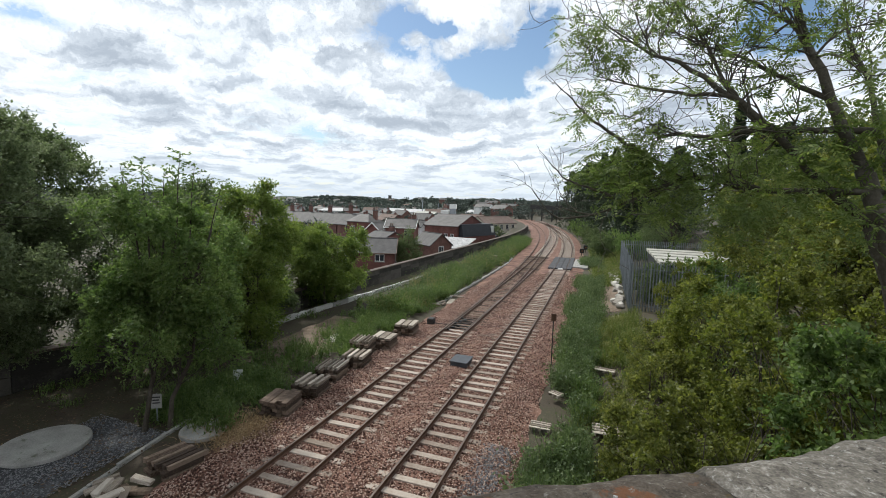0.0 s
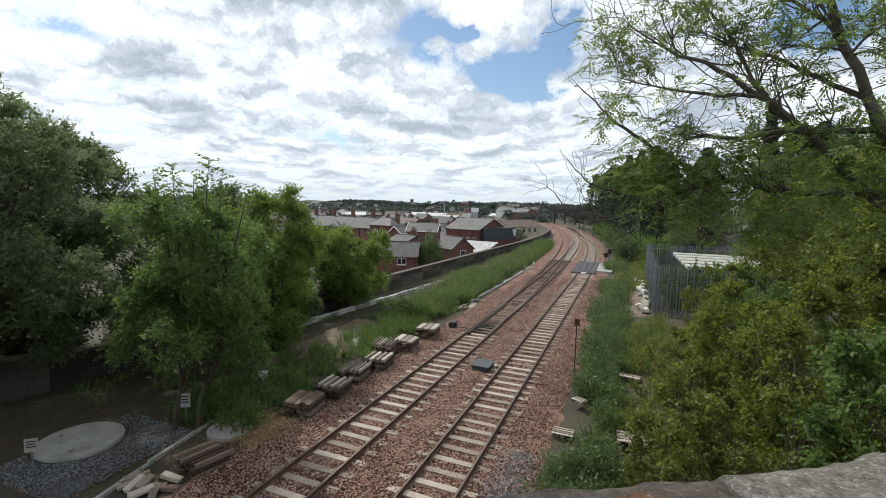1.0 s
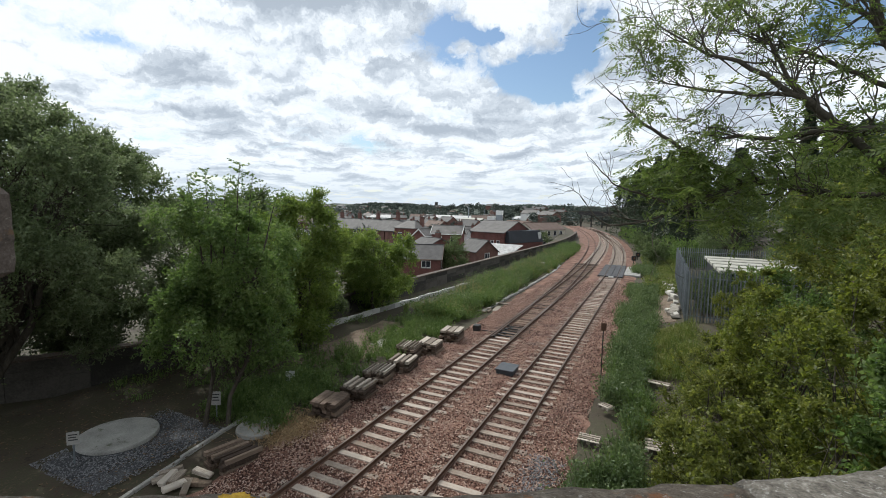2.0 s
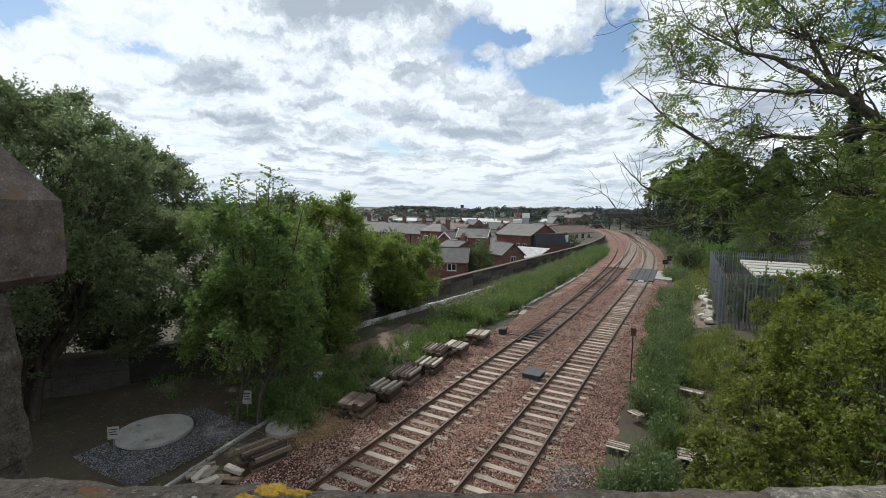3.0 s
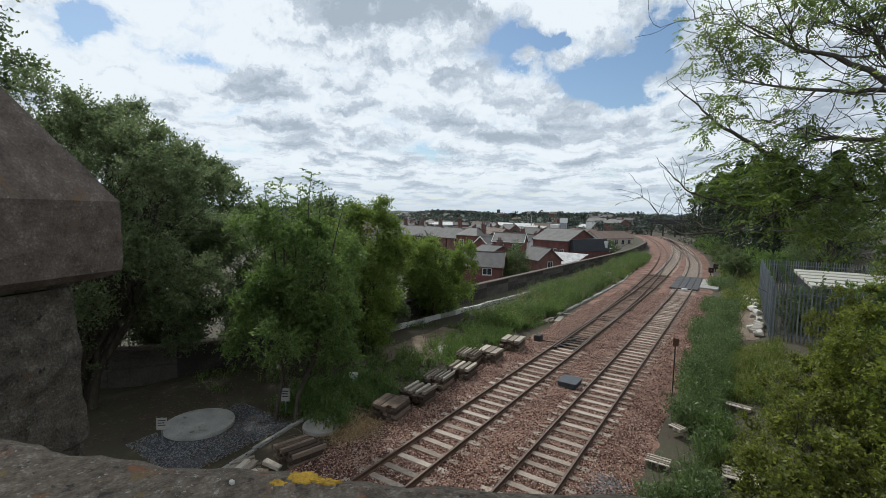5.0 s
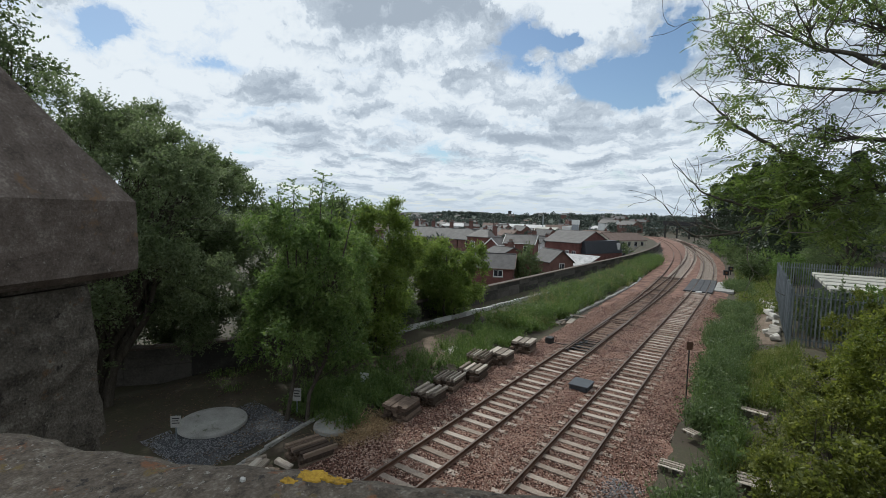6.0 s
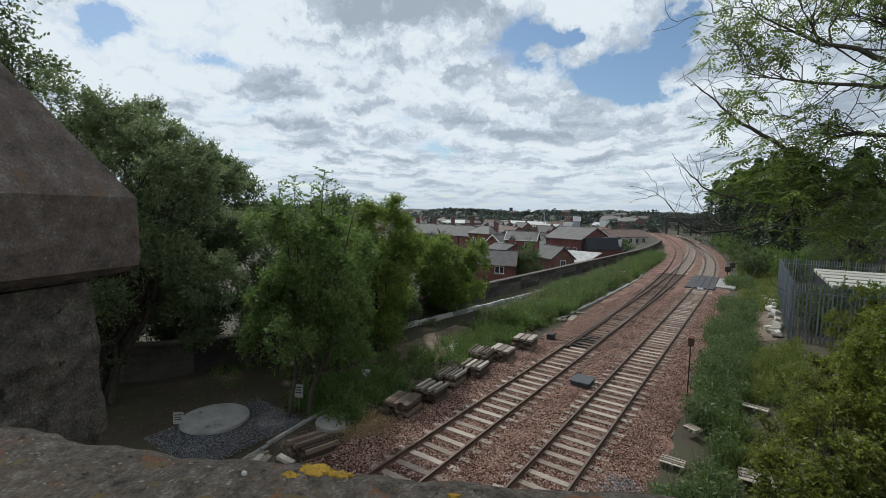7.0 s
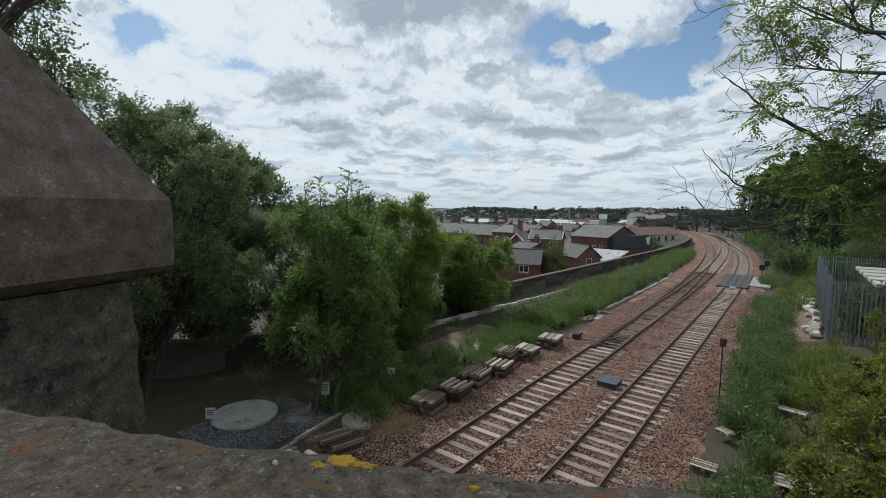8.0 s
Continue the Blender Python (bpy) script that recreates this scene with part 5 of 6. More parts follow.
def stack(x, y, turn, rows, wide, length, mat_top, label, seed, gap=0.0):
    """Cut sleepers piled in layers, crosswise bearers below."""
    r = random.Random(seed)
    root = thing("sleeper_stack", (x, y, float(land(x, y)) + 0.0), turn, label, "sleeper stack", "stacks of old sleepers")
    z = 0.0
    for k, cnt in enumerate(rows):
        top = k == len(rows) - 1
        cnt += 1
        w = wide / cnt
        hgt = 0.155
        for c in range(cnt):
            x0 = -wide / 2 + c * w + (gap if top else 0.012)
            sh = r.uniform(-0.13, 0.13)
            bm = bmesh.new()
            box(bm, x0, -wide / 2 + (c + 1) * w - 0.012, -length / 2 + sh, length / 2 + sh, z, z + hgt - r.uniform(0, 0.03), bevel=0.008, jitter=0.014, rng=r)
            part("sleeper", bm, mat_top if top else M["timber"], root)
        z += hgt + 0.004
    return root


stack(-7.2, 9.7, -14, (3, 4, 5), 1.15, 1.2, M["timber"], "low stack of weathered grey sleepers by the ballast", 1, 0.05)
stack(-6.6, 13.8, 8, (3, 4, 4, 4, 4), 1.15, 1.15, M["timber"], "stack of brown timber sleepers on the ballast edge", 2)
stack(-6.55, 15.6, 4, (4, 3, 4, 3, 3), 1.2, 1.1, M["grey_timber"], "stack of sleepers with two pale boards on top", 3, 0.15)
stack(-6.8, 17.5, 6, (4, 4, 3, 4, 5), 1.15, 1.2, M["grey_timber"], "stack of ridged grey sleepers", 4, 0.11)
stack(-6.55, 19.3, 6, (4, 4, 4, 4, 3), 1.2, 1.2, M["grey_timber"], "tall dark stack with pale boards on top", 5, 0.13)
stack(-7.35, 21.3, 8, (4, 4, 3, 4, 5), 1.2, 1.25, M["grey_timber"], "stack of ridged grey sleepers in the weeds", 6, 0.12)
stack(-6.6, 22.5, 4, (4, 4, 4, 3, 2), 1.2, 1.2, M["grey_timber"], "stack of sleepers with a pale top", 7, 0.06)
stack(-6.5, 25.3, 6, (4, 4, 4, 4, 2), 1.25, 1.3, M["grey_timber"], "far stack of sleepers with a loose block", 8, 0.08)
rk = random.Random(9)
for i in range(15):
    x, y = -7.55 + rk.uniform(-0.75, 0.55), 8.35 + rk.uniform(-0.55, 0.45)
    if i > 10:
        x, y = -7.4 + rk.uniform(-0.9, 0.5), 33.8 + rk.uniform(-0.8, 0.9)
    ob = tagged(part("timber_offcut", box_bm(-0.32, 0.32, -0.1, 0.1, 0, 0.12, bevel=0.015, jitter=0.02, rng=rk), M["grey_timber"] if i % 3 else M["dry_earth"]), "broken pale timber offcut on bare earth", "timber offcut", "offcuts on the earth")
    ob.matrix_basis = pose(x, y, float(land(x, y)) + 0.02 + 0.05 * (i % 3), rk.uniform(-12, 12), rk.uniform(-12, 12), rk.uniform(0, 180))

hatch = tagged(new("track_hatch"), "flat dark grey equipment cover between the tracks", "equipment cover")
part("body", box_bm(-2.08, -1.22, 20.85, 21.9, -0.22, 0.05, bevel=0.03), M["hatch"], hatch)
part("lid", box_bm(-2.13, -1.17, 20.8, 21.95, 0.053, 0.10, bevel=0.02), M["hatch"], hatch)

# rubber crossing panels
panel = tagged(new("level_crossing"), "black rubber crossing panels between and beside the rails", "crossing")
for j in range(7):
    y0 = 58.6 + 1.78 * j
    xc = float(x_right(y0 + 0.9))
    for a, b in ((-1.55, -0.80), (-0.68, -0.02), (0.02, 0.68), (0.80, 1.35)):
        part("panel", box_bm(xc + a, xc + b, y0, y0 + 1.74, -0.2, 0.012, bevel=0.012), M["rubber"], panel)
part("edge_strip", box_bm(float(x_right(58)) - 0.3, float(x_right(58)) + 0.3, 58.3, 58.55, -0.15, 0.02, bevel=0.01), M["white_paint"], panel, "small white edge plate")
tagged(part("crossing_apron", box_bm(1.15, 3.2, 61.5, 70.5, -0.35, -0.06, bevel=0.04), M["concrete"]), "pale concrete apron beside the crossing", "apron")


def sign(x, y, h, w, hh, face, label, turn=30.0, bars=0, post="steel_dark"):
    root = thing("track_sign", (x, y, float(land(x, y)) - 0.05), turn, label, "sign", "small signs beside the line")
    part("post", box_bm(-0.022, 0.022, -0.022, 0.022, 0, h, bevel=0.005), M[post], root)
    plate = part("plate", box_bm(-w / 2, w / 2, -0.037, -0.024, h - hh, h, bevel=0.004), M[face], root)
    for k in range(bars):
        zz = h - hh * (0.22 + 0.2 * k)
        part("text_bar", box_bm(-w * 0.36, w * (0.36 - 0.1 * (k % 2)), -0.0415, -0.038, zz - hh * 0.04, zz + hh * 0.04), M["steel_dark"], plate)


sign(2.72, 22.4, 3.05, 0.26, 0.36, "rail_side", "dark lineside plate on a thin tall post")
sign(-10.2, 15.3, 0.75, 0.42, 0.62, "white_paint", "white notice plate in the weeds", bars=0, post="galv")
# grey plates on the next two white notices: tree shade put into the colour
sign(-10.3, 11.5, 1.15, 0.36, 0.55, "pale_concrete", "white notice on a short post under the tree", bars=3, post="galv")
sign(-11.45, 7.3, 1.15, 0.34, 0.42, "pale_concrete", "white warning notice beside the concrete cover", turn=45, bars=3, post="galv")
for x, y, tn in ((1.7, 77.0, 20), (2.0, 84.0, 20)):
    root = thing("ground_signal", (x, y, float(land(x, y))), tn, "small dark ground signal beside the track", "signal", "ground signals")
    part("post", box_bm(-0.06, 0.06, -0.06, 0.06, 0, 0.7, bevel=0.01), M["steel_dark"], root)
    part("head", box_bm(-0.35, 0.35, -0.18, 0.12, 0.6, 1.35, bevel=0.05), M["steel_dark"], root)
    part("lens", box_bm(-0.12, 0.12, -0.2, -0.182, 0.85, 1.1, bevel=0.01), M["lichen_rust"], root)


def pallet(x, y, turn, w, d, label, n=5, lift=0.0):
    r = random.Random(int(x * 100))
    root = thing("wooden_pallet", (x, y, float(land(x, y)) + 0.02 + lift), turn, label, "pallet", "pale pallets in the weeds")
    for k in range(3):
        part("bearer", box_bm(-w / 2, w / 2, -d / 2 + k * (d - 0.1) / 2, -d / 2 + k * (d - 0.1) / 2 + 0.1, 0, 0.1, bevel=0.006), M["grey_timber"], root)
    for k in range(n):
        x0 = -w / 2 + k * w / n
        part("board", box_bm(x0, x0 + w / n - 0.05, -d / 2, d / 2, 0.102, 0.13, bevel=0.004, jitter=0.004, rng=r), M["grey_timber"], root)


pallet(5.35, 16.6, 94, 0.85, 1.05, "pale weathered wooden pallet in the grass", 4, 0.15)
pallet(5.25, 22.9, 80, 0.5, 0.95, "pale boards lying in the weeds", 2, 0.2)
pallet(3.0, 16.3, 90, 0.6, 0.75, "pale boards half hidden by nettles", 4, 0.1)
pallet(3.3, 19.0, 60, 0.45, 0.5, "pale broken boards in the nettles", 3, 0.25)

# loose boards dropped along the cable trough
rb2 = random.Random(44)
for x, y, tn in ((-9.3, 58.0, 70), (-10.6, 66.0, 20), (-9.8, 73.0, 50), (-11.5, 82.0, 10), (-7.0, 37.5, 15), (-6.9, 35.2, 95)):
    ob = tagged(part("loose_board", box_bm(-0.75, 0.75, -0.22, 0.22, 0, 0.09, bevel=0.012, jitter=0.012, rng=rb2), M["rubble"] if y > 50 else M["grey_timber"]), "pale loose board lying among the weeds" if y > 50 else "weathered loose timber beside the ballast", "board", "loose boards beside the line")
    ob.matrix_basis = pose(x, y, float(land(x, y)) + (0.45 if y > 50 else 0.03), rb2.uniform(-4, 4), rb2.uniform(-4, 4), tn)
    if y > 50:
        part("prop", box_bm(-0.6, 0.6, -0.16, 0.16, -0.5, -0.004, bevel=0.01), M["timber"], ob)

# ---------------------------------------------------------------- kerbs, wall, fence
def kerb_run(name, pts, w, h, seg, mat, label):
    root = tagged(new(name), label, "kerb", kind="structure")
    r = random.Random(3)
    for (xa, ya), (xb, yb) in zip(pts, pts[1:]):
        L = math.hypot(xb - xa, yb - ya)
        k = max(1, round(L / seg))
        tn = math.degrees(math.atan2(yb - ya, xb - xa))
        for i in range(k):
            t = (i + 0.5) / k
            x, y = xa + (xb - xa) * t, ya + (yb - ya) * t
            ob = part("kerb_stone", box_bm(-L / k / 2 + 0.012, L / k / 2 - 0.012, -w / 2, w / 2, -0.15, h + r.uniform(-0.015, 0.015), bevel=0.012), mat, root)
            ob.matrix_basis = pose(x, y, float(land(x, y)), r.uniform(-1, 1), r.uniform(-1, 1), tn + r.uniform(-1, 1))


kerb_run("kerb", [(-8.3, 6.6), (-8.55, 8.0), (-9.3, 11.9), (-9.9, 14.0)], 0.13, 0.10, 0.9, M["concrete"], "pale concrete edging along the gravel")
kerb_run("kerb", [(-15.1, 17.5), (-15.1, 24.6), (-14.4, 32.3), (-13.4, 44.1), (-12.6, 54)], 0.24, 0.34, 1.0, M["pale_concrete"], "long pale concrete trough edging under the trees")
kerb_run("kerb", [(-7.6, 33.0), (-7.45, 45.0), (-7.4, 54.0), (-7.55, 62), (-8.8, 76), (-9.9, 87), (-13.2, 105), (-19.5, 128)], 0.28, 0.14, 1.5, M["concrete"], "concrete cable trough along the ballast edge")

wall = tagged(new("wall_boundary"), "long dark stone boundary wall with a flat coping", "wall", kind="structure")


def wall_x(y):
    return -17.2 + 0.03 * (min(y, 96) - 10) - 0.05 * max(0, 16 - y) ** 2 + float(bend(y, 88, 0.0011))


ys = list(np.arange(4.0, 150.0, 2.4))
rwl = random.Random(8)
for y in ys:
    xa, xb = wall_x(y), wall_x(y + 2.4)
    L = math.hypot(xb - xa, 2.4)
    tn = math.degrees(math.atan2(2.4, xb - xa))
    for z0, z1 in ((-5.5, 0.25), (0.254, 0.66), (0.664, 1.08)):
        ob = part("wall_course", box_bm(-L / 2 - 0.02, L / 2 - 0.004, -0.22, 0.22, z0, z1, bevel=0.015, jitter=0.012, rng=rwl), M["wall_stone"], wall)
        ob.matrix_basis = pose((xa + xb) / 2, y + 1.2, 0, 0, 0, tn)
    ob = part("coping_slab", box_bm(-L / 2 + 0.006, L / 2 - 0.006, -0.3, 0.3, 1.084, 1.20, bevel=0.02, jitter=0.008, rng=rwl), M["cap_stone"], wall)
    ob.matrix_basis = pose((xa + xb) / 2, y + 1.2, 0, 0, 0, tn)


def palisade(x0, y0, x1, y1, h, label):
    root = tagged(new("palisade_fence"), label, "fence", "palisade compound")
    L = math.hypot(x1 - x0, y1 - y0)
    tn = math.degrees(math.atan2(y1 - y0, x1 - x0))
    root.matrix_basis = pose(x0, y0, 0.3, 0, 0, tn)
    k = int(L / 0.2)
    bm = bmesh.new()
    vs = [(-0.045, -0.01), (-0.02, 0.018), (0.02, 0.018), (0.045, -0.01)]
    lo = [bm.verts.new((a, b, 0)) for a, b in vs]
    hi = [bm.verts.new((a, b, h - 0.22)) for a, b in vs]
    tips = [bm.verts.new((-0.045, -0.03, h - 0.05)), bm.verts.new((-0.012, 0.0, h)), bm.verts.new((0.012, 0.0, h)), bm.verts.new((0.045, -0.03, h - 0.05))]
    for a, b in ((lo, hi), (hi, tips)):
        for i in range(3):
            bm.faces.new((a[i], a[i + 1], b[i + 1], b[i]))
    pale = bpy.data.meshes.new("pale")
    bm.to_mesh(pale)
    bm.free()
    pale.materials.append(M["galv"])
    for i in range(k):
        ob = new("pale", pale)
        ob.parent = root
        ob.matrix_basis = pose((i + 0.5) * L / k, 0, 0)
    for zz in (0.5, h - 0.55):
        part("rail", box_bm(0, L, 0.022, 0.08, zz, zz + 0.07, bevel=0.006), M["galv"], root)
    for i in range(int(L / 2.75) + 1):
        part("post", box_bm(i * 2.75 - 0.05, i * 2.75 + 0.05, 0.082, 0.18, -0.3, h - 0.1, bevel=0.006), M["galv"], root)


palisade(6.9, 57.5, 6.9, 35.5, 3.75, "tall galvanised steel palisade fence along the compound")
palisade(6.9, 35.4, 15.5, 35.0, 3.75, "tall galvanised steel palisade fence across the compound front")
palisade(7.0, 57.9, 22.0, 59.5, 3.75, "tall galvanised steel palisade fence behind the compound")
shed = tagged(new("equipment_building"), "low flat-roofed equipment building with a pale ribbed roof", "building")
part("wall", box_bm(9.9, 17.8, 43.6, 57.0, 0.2, 3.0, bevel=0.03), M["dark_clad"], shed)
for k in range(5):
    part("roof_panel", box_bm(9.6, 18.1, 43.2 + 2.86 * k, 43.2 + 2.86 * k + 1.95, 3.02, 3.34, bevel=0.04), M["roof_sheet"], shed)
part("roof_underlay", box_bm(9.7, 18.0, 43.3, 57.2, 3.004, 3.015), M["dark_clad"], shed)
rub = random.Random(6)
bm = bmesh.new()
box(bm, -0.22, 0.22, -0.16, 0.16, 0, 0.2, bevel=0.03, jitter=0.05, rng=rub)
rubme = bpy.data.meshes.new("rubble_block")
bm.to_mesh(rubme)
bm.free()
rubme.materials.append(M["rubble"])
for i in range(34):
    y = 36.5 + 20 * rub.random()
    x = 6.35 + rub.gauss(0, 0.22)
    ob = tagged(new("rubble_block", rubme), "pale broken masonry block at the fence foot", "rubble block", "rubble along the fence")
    ob.matrix_basis = pose(x, y, float(land(x, y)) + rub.uniform(-0.02, 0.12), rub.uniform(-25, 25), rub.uniform(-25, 25), rub.uniform(0, 180)) @ Matrix.Scale(rub.uniform(0.7, 1.7), 4)

# ---------------------------------------------------------------- town beyond the wall
def slab_roof(pts, thick):
    """A sloping roof plane from four corners, with thickness."""
    bm = bmesh.new()
    a = [bm.verts.new(p) for p in pts]
    b = [bm.verts.new((p[0], p[1], p[2] - thick)) for p in pts]
    bm.faces.new(a)
    bm.faces.new(list(reversed(b)))
    for i in range(4):
        bm.faces.new((a[i], b[i], b[(i + 1) % 4], a[(i + 1) % 4]))
    bmesh.ops.recalc_face_normals(bm, faces=bm.faces)
    return bm


def house(name, cx, cy, turn, L, W, base, eave, ridge, wall_m, roof_m, label, wins=(), chimneys=(), hip=0.0, trim=None, group="", category="house", over=0.25):
    root = thing(name, (cx, cy, 0), turn, label, category, group)
    l, w = L / 2, W / 2
    bm = bmesh.new()
    lo = [bm.verts.new(p) for p in ((-l, -w, base), (l, -w, base), (l, w, base), (-l, w, base))]
    hi = [bm.verts.new(p) for p in ((-l, -w, eave), (l, -w, eave), (l, w, eave), (-l, w, eave))]
    for i in range(4):
        bm.faces.new((lo[i], lo[(i + 1) % 4], hi[(i + 1) % 4], hi[i]))
    if hip <= 0:
        g0, g1 = bm.verts.new((-l, 0, ridge - 0.08)), bm.verts.new((l, 0, ridge - 0.08))
        bm.faces.new((hi[3], hi[0], g0))
        bm.faces.new((hi[1], hi[2], g1))
    bm.faces.new(list(reversed(lo)))
    walls = part("wall", bm, wall_m, root)
    drop = over * (ridge - eave) / w
    e = eave - drop + 0.06
    rx = l + over - hip
    part("roof_slope", slab_roof([(-l - over, -w - over, e), (l + over, -w - over, e), (rx, 0, ridge), (-rx, 0, ridge)], 0.14), roof_m, root)
    part("roof_slope", slab_roof([(l + over, w + over, e), (-l - over, w + over, e), (-rx, 0, ridge), (rx, 0, ridge)], 0.14), roof_m, root)
    if hip > 0:
        for s in (1, -1):
            bm = bmesh.new()
            q = [bm.verts.new(p) for p in ((s * (l + over), -w - over, e - 0.01), (s * (l + over), w + over, e - 0.01), (s * rx, 0, ridge - 0.01))]
            bm.faces.new(q)
            q2 = [bm.verts.new((v.co.x, v.co.y, v.co.z - 0.14)) for v in q]
            bm.faces.new(list(reversed(q2)))
            for i in range(3):
                bm.faces.new((q[i], q2[i], q2[(i + 1) % 3], q[(i + 1) % 3]))
            bmesh.ops.recalc_face_normals(bm, faces=bm.faces)
            part("roof_hip", bm, roof_m, root)
    else:
        part("ridge_tiles", box_bm(-rx, rx, -0.12, 0.12, ridge - 0.06, ridge + 0.06, bevel=0.03), roof_m, root)
    if trim:
        for s in (1, -1):
            for t in (1, -1):
                bm = slab_roof([(s * (l + over + 0.02), t * (w + over), e + 0.02), (s * (l + over + 0.1), t * (w + over), e + 0.02), (s * (l + over + 0.1), 0, ridge + 0.03), (s * (l + over + 0.02), 0, ridge + 0.03)], 0.28)
                part("bargeboard", bm, trim, root)
        part("gutter", box_bm(-l - over, l + over, -w - over - 0.12, -w - over - 0.01, e - 0.14, e - 0.02, bevel=0.02), trim, root)
    for face, u, z, ww, hh in wins:
        def at(a, d, z0, fc=face):
            return {"f": (a, -w - d, z0), "r": (l + d, a, z0), "b": (a, w + d, z0), "l": (-l - d, a, z0)}[fc]
        horiz = face in "fb"

        def wbox(a0, a1, d0, d1, z0, z1, bev=0.0):
            p, q = at(a0, d0, z0), at(a1, d1, z1)
            return box_bm(min(p[0], q[0]), max(p[0], q[0]), min(p[1], q[1]), max(p[1], q[1]), z0, z1, bevel=bev)
        wn_ = part("window", wbox(u - ww / 2 - 0.08, u + ww / 2 + 0.08, 0.003, 0.035, z - 0.08, z + hh + 0.08), M["white_paint"], root)
        part("pane", wbox(u - ww / 2, u - 0.04, 0.036, 0.05, z, z + hh), M["glass_dark"], wn_)
        part("pane", wbox(u + 0.04, u + ww / 2, 0.036, 0.05, z, z + hh), M["glass_dark"], wn_)
        part("sill", wbox(u - ww / 2 - 0.15, u + ww / 2 + 0.15, 0.003, 0.16, z - 0.2, z - 0.09), M["concrete"], wn_)
    for cxx, cyy, top in chimneys:
        ch = part("chimney", box_bm(cxx - 0.45, cxx + 0.45, cyy - 0.35, cyy + 0.35, eave, top, bevel=0.02), M["brick_dull"], root)
        part("chimney_cap", box_bm(cxx - 0.52, cxx + 0.52, cyy - 0.42, cyy + 0.42, top + 0.002, top + 0.12, bevel=0.02), M["slate"], ch)
        for q in (-0.22, 0.22):
            part("chimney_pot", box_bm(cxx + q - 0.11, cxx + q + 0.11, cyy - 0.11, cyy + 0.11, top + 0.122, top + 0.6, bevel=0.03), M["tile_brown"], ch)
    return root


house("brick_house", -28.3, 57.1, 22.0, 10.4, 6.0, -5.4, 0.85, 2.6, M["brick"], M["slate"], "red brick house with a grey tiled gable roof", wins=[("f", 3.2, -0.35, 1.15, 0.8), ("f", -1.5, -0.35, 1.15, 0.8), ("r", 0.2, -0.7, 0.7, 0.9)], trim=M["tile_brown"])
house("brick_house", -47.3, 92.0, -4, 5.6, 5.6, -5.4, 3.2, 4.7, M["brick"], M["slate_pale"], "tall red brick house with a pale hipped roof", wins=[("f", 1.2, 0.6, 1.0, 1.4), ("f", -1.2, 0.6, 1.0, 1.4), ("r", 0, 0.6, 1.0, 1.4)], hip=1.9, chimneys=[(2.3, 1.0, 5.6)])
for k in range(4):
    cx, cy = -74.5 + 6.9 * k, 103.6 - 1.1 * k
    house("terraced_house", cx, cy, -9, 6.6, 8.0, -5.4, 1.9, 4.4, M["brick_dull"], M["slate"], "terraced house with a grey slate roof and chimney stack", chimneys=[(-2.9, 0.6, 6.0 + 0.5 * (k == 3))], wins=[("f", 0, 0.2, 1.1, 1.4)], group="terrace of slate-roofed houses")
house("brick_house", -37.0, 90.5, 14, 6.4, 5.4, -5.4, 2.4, 4.1, M["brick"], M["slate_pale"], "red brick house with a pale roof and white trim", wins=[("f", 1.6, 0.4, 1.2, 1.3), ("f", -1.6, 0.4, 1.2, 1.3), ("f", 0, -2.6, 1.4, 1.4)], chimneys=[(2.6, 0.5, 4.9)], trim=M["white_paint"])
house("brick_house", -41.2, 88.0, 80, 5.0, 3.4, -5.4, 1.9, 3.3, M["brick"], M["slate_pale"], "red brick gabled wing with white trim", wins=[("f", 0.0, 0.0, 1.2, 1.4)], trim=M["white_paint"])
house("brick_house", -33.6, 75.5, -12, 4.4, 8.5, -5.4, 0.8, 2.3, M["brick"], M["slate"], "brick house with a dark roof among trees", wins=[("f", 0, -1.2, 1.0, 1.2)], chimneys=[(1.2, 0.5, 3.2)])
house("brick_house", -25.6, 79.4, -38, 6.5, 4.6, -5.4, 0.2, 2.2, M["brick_dull"], M["slate"], "dull brick house with a dark gable roof", wins=[("r", 0, -1.2, 0.9, 1.0)])
# long hall with a dark clad side
house("brick_hall", -31.4, 110.3, -10.6, 9.6, 14.5, -5.4, 2.3, 4.9, M["brick"], M["slate_pale"], "large red brick hall with a long pale grey roof", category="hall", wins=[("f", -3.4 + 1.7 * k, -0.9, 0.8, 1.2) for k in range(5)])
hall_side = tagged(new("clad_hall"), "brick hall wing with a dark mansard upper storey", "hall")
hall_side.matrix_basis = pose(-24.2, 108.6, 0, 0, 0, 67)
part("wall", box_bm(-6.5, 6.5, -0.2, 3.2, -5.4, -0.2, bevel=0.03), M["brick"], hall_side)
bm = bmesh.new()
q = [bm.verts.new(p) for p in ((-6.6, -0.3, -0.19), (6.6, -0.3, -0.19), (6.6, 3.3, -0.19), (-6.6, 3.3, -0.19), (-6.2, 0.5, 2.7), (6.2, 0.5, 2.7), (6.2, 3.2, 2.7), (-6.2, 3.2, 2.7))]
for f in ((0, 1, 5, 4), (1, 2, 6, 5), (2, 3, 7, 6), (3, 0, 4, 7), (4, 5, 6, 7), (3, 2, 1, 0)):
    bm.faces.new([q[i] for i in f])
bmesh.ops.recalc_face_normals(bm, faces=bm.faces)
part("mansard", bm, M["dark_clad"], hall_side)
for k in (-1, 0, 1, 2):
    part("dormer_edge", box_bm(5.2 + 0.25 * k, 5.3 + 0.25 * k, -0.12, 0.3, 0.4, 2.2, bevel=0.01), M["white_paint"], hall_side)
low = tagged(new("sheet_roof_shed"), "low shed with a white corrugated sheet roof", "shed")
low.matrix_basis = pose(-26.3, 92.5, 0, 0, 0, -8)
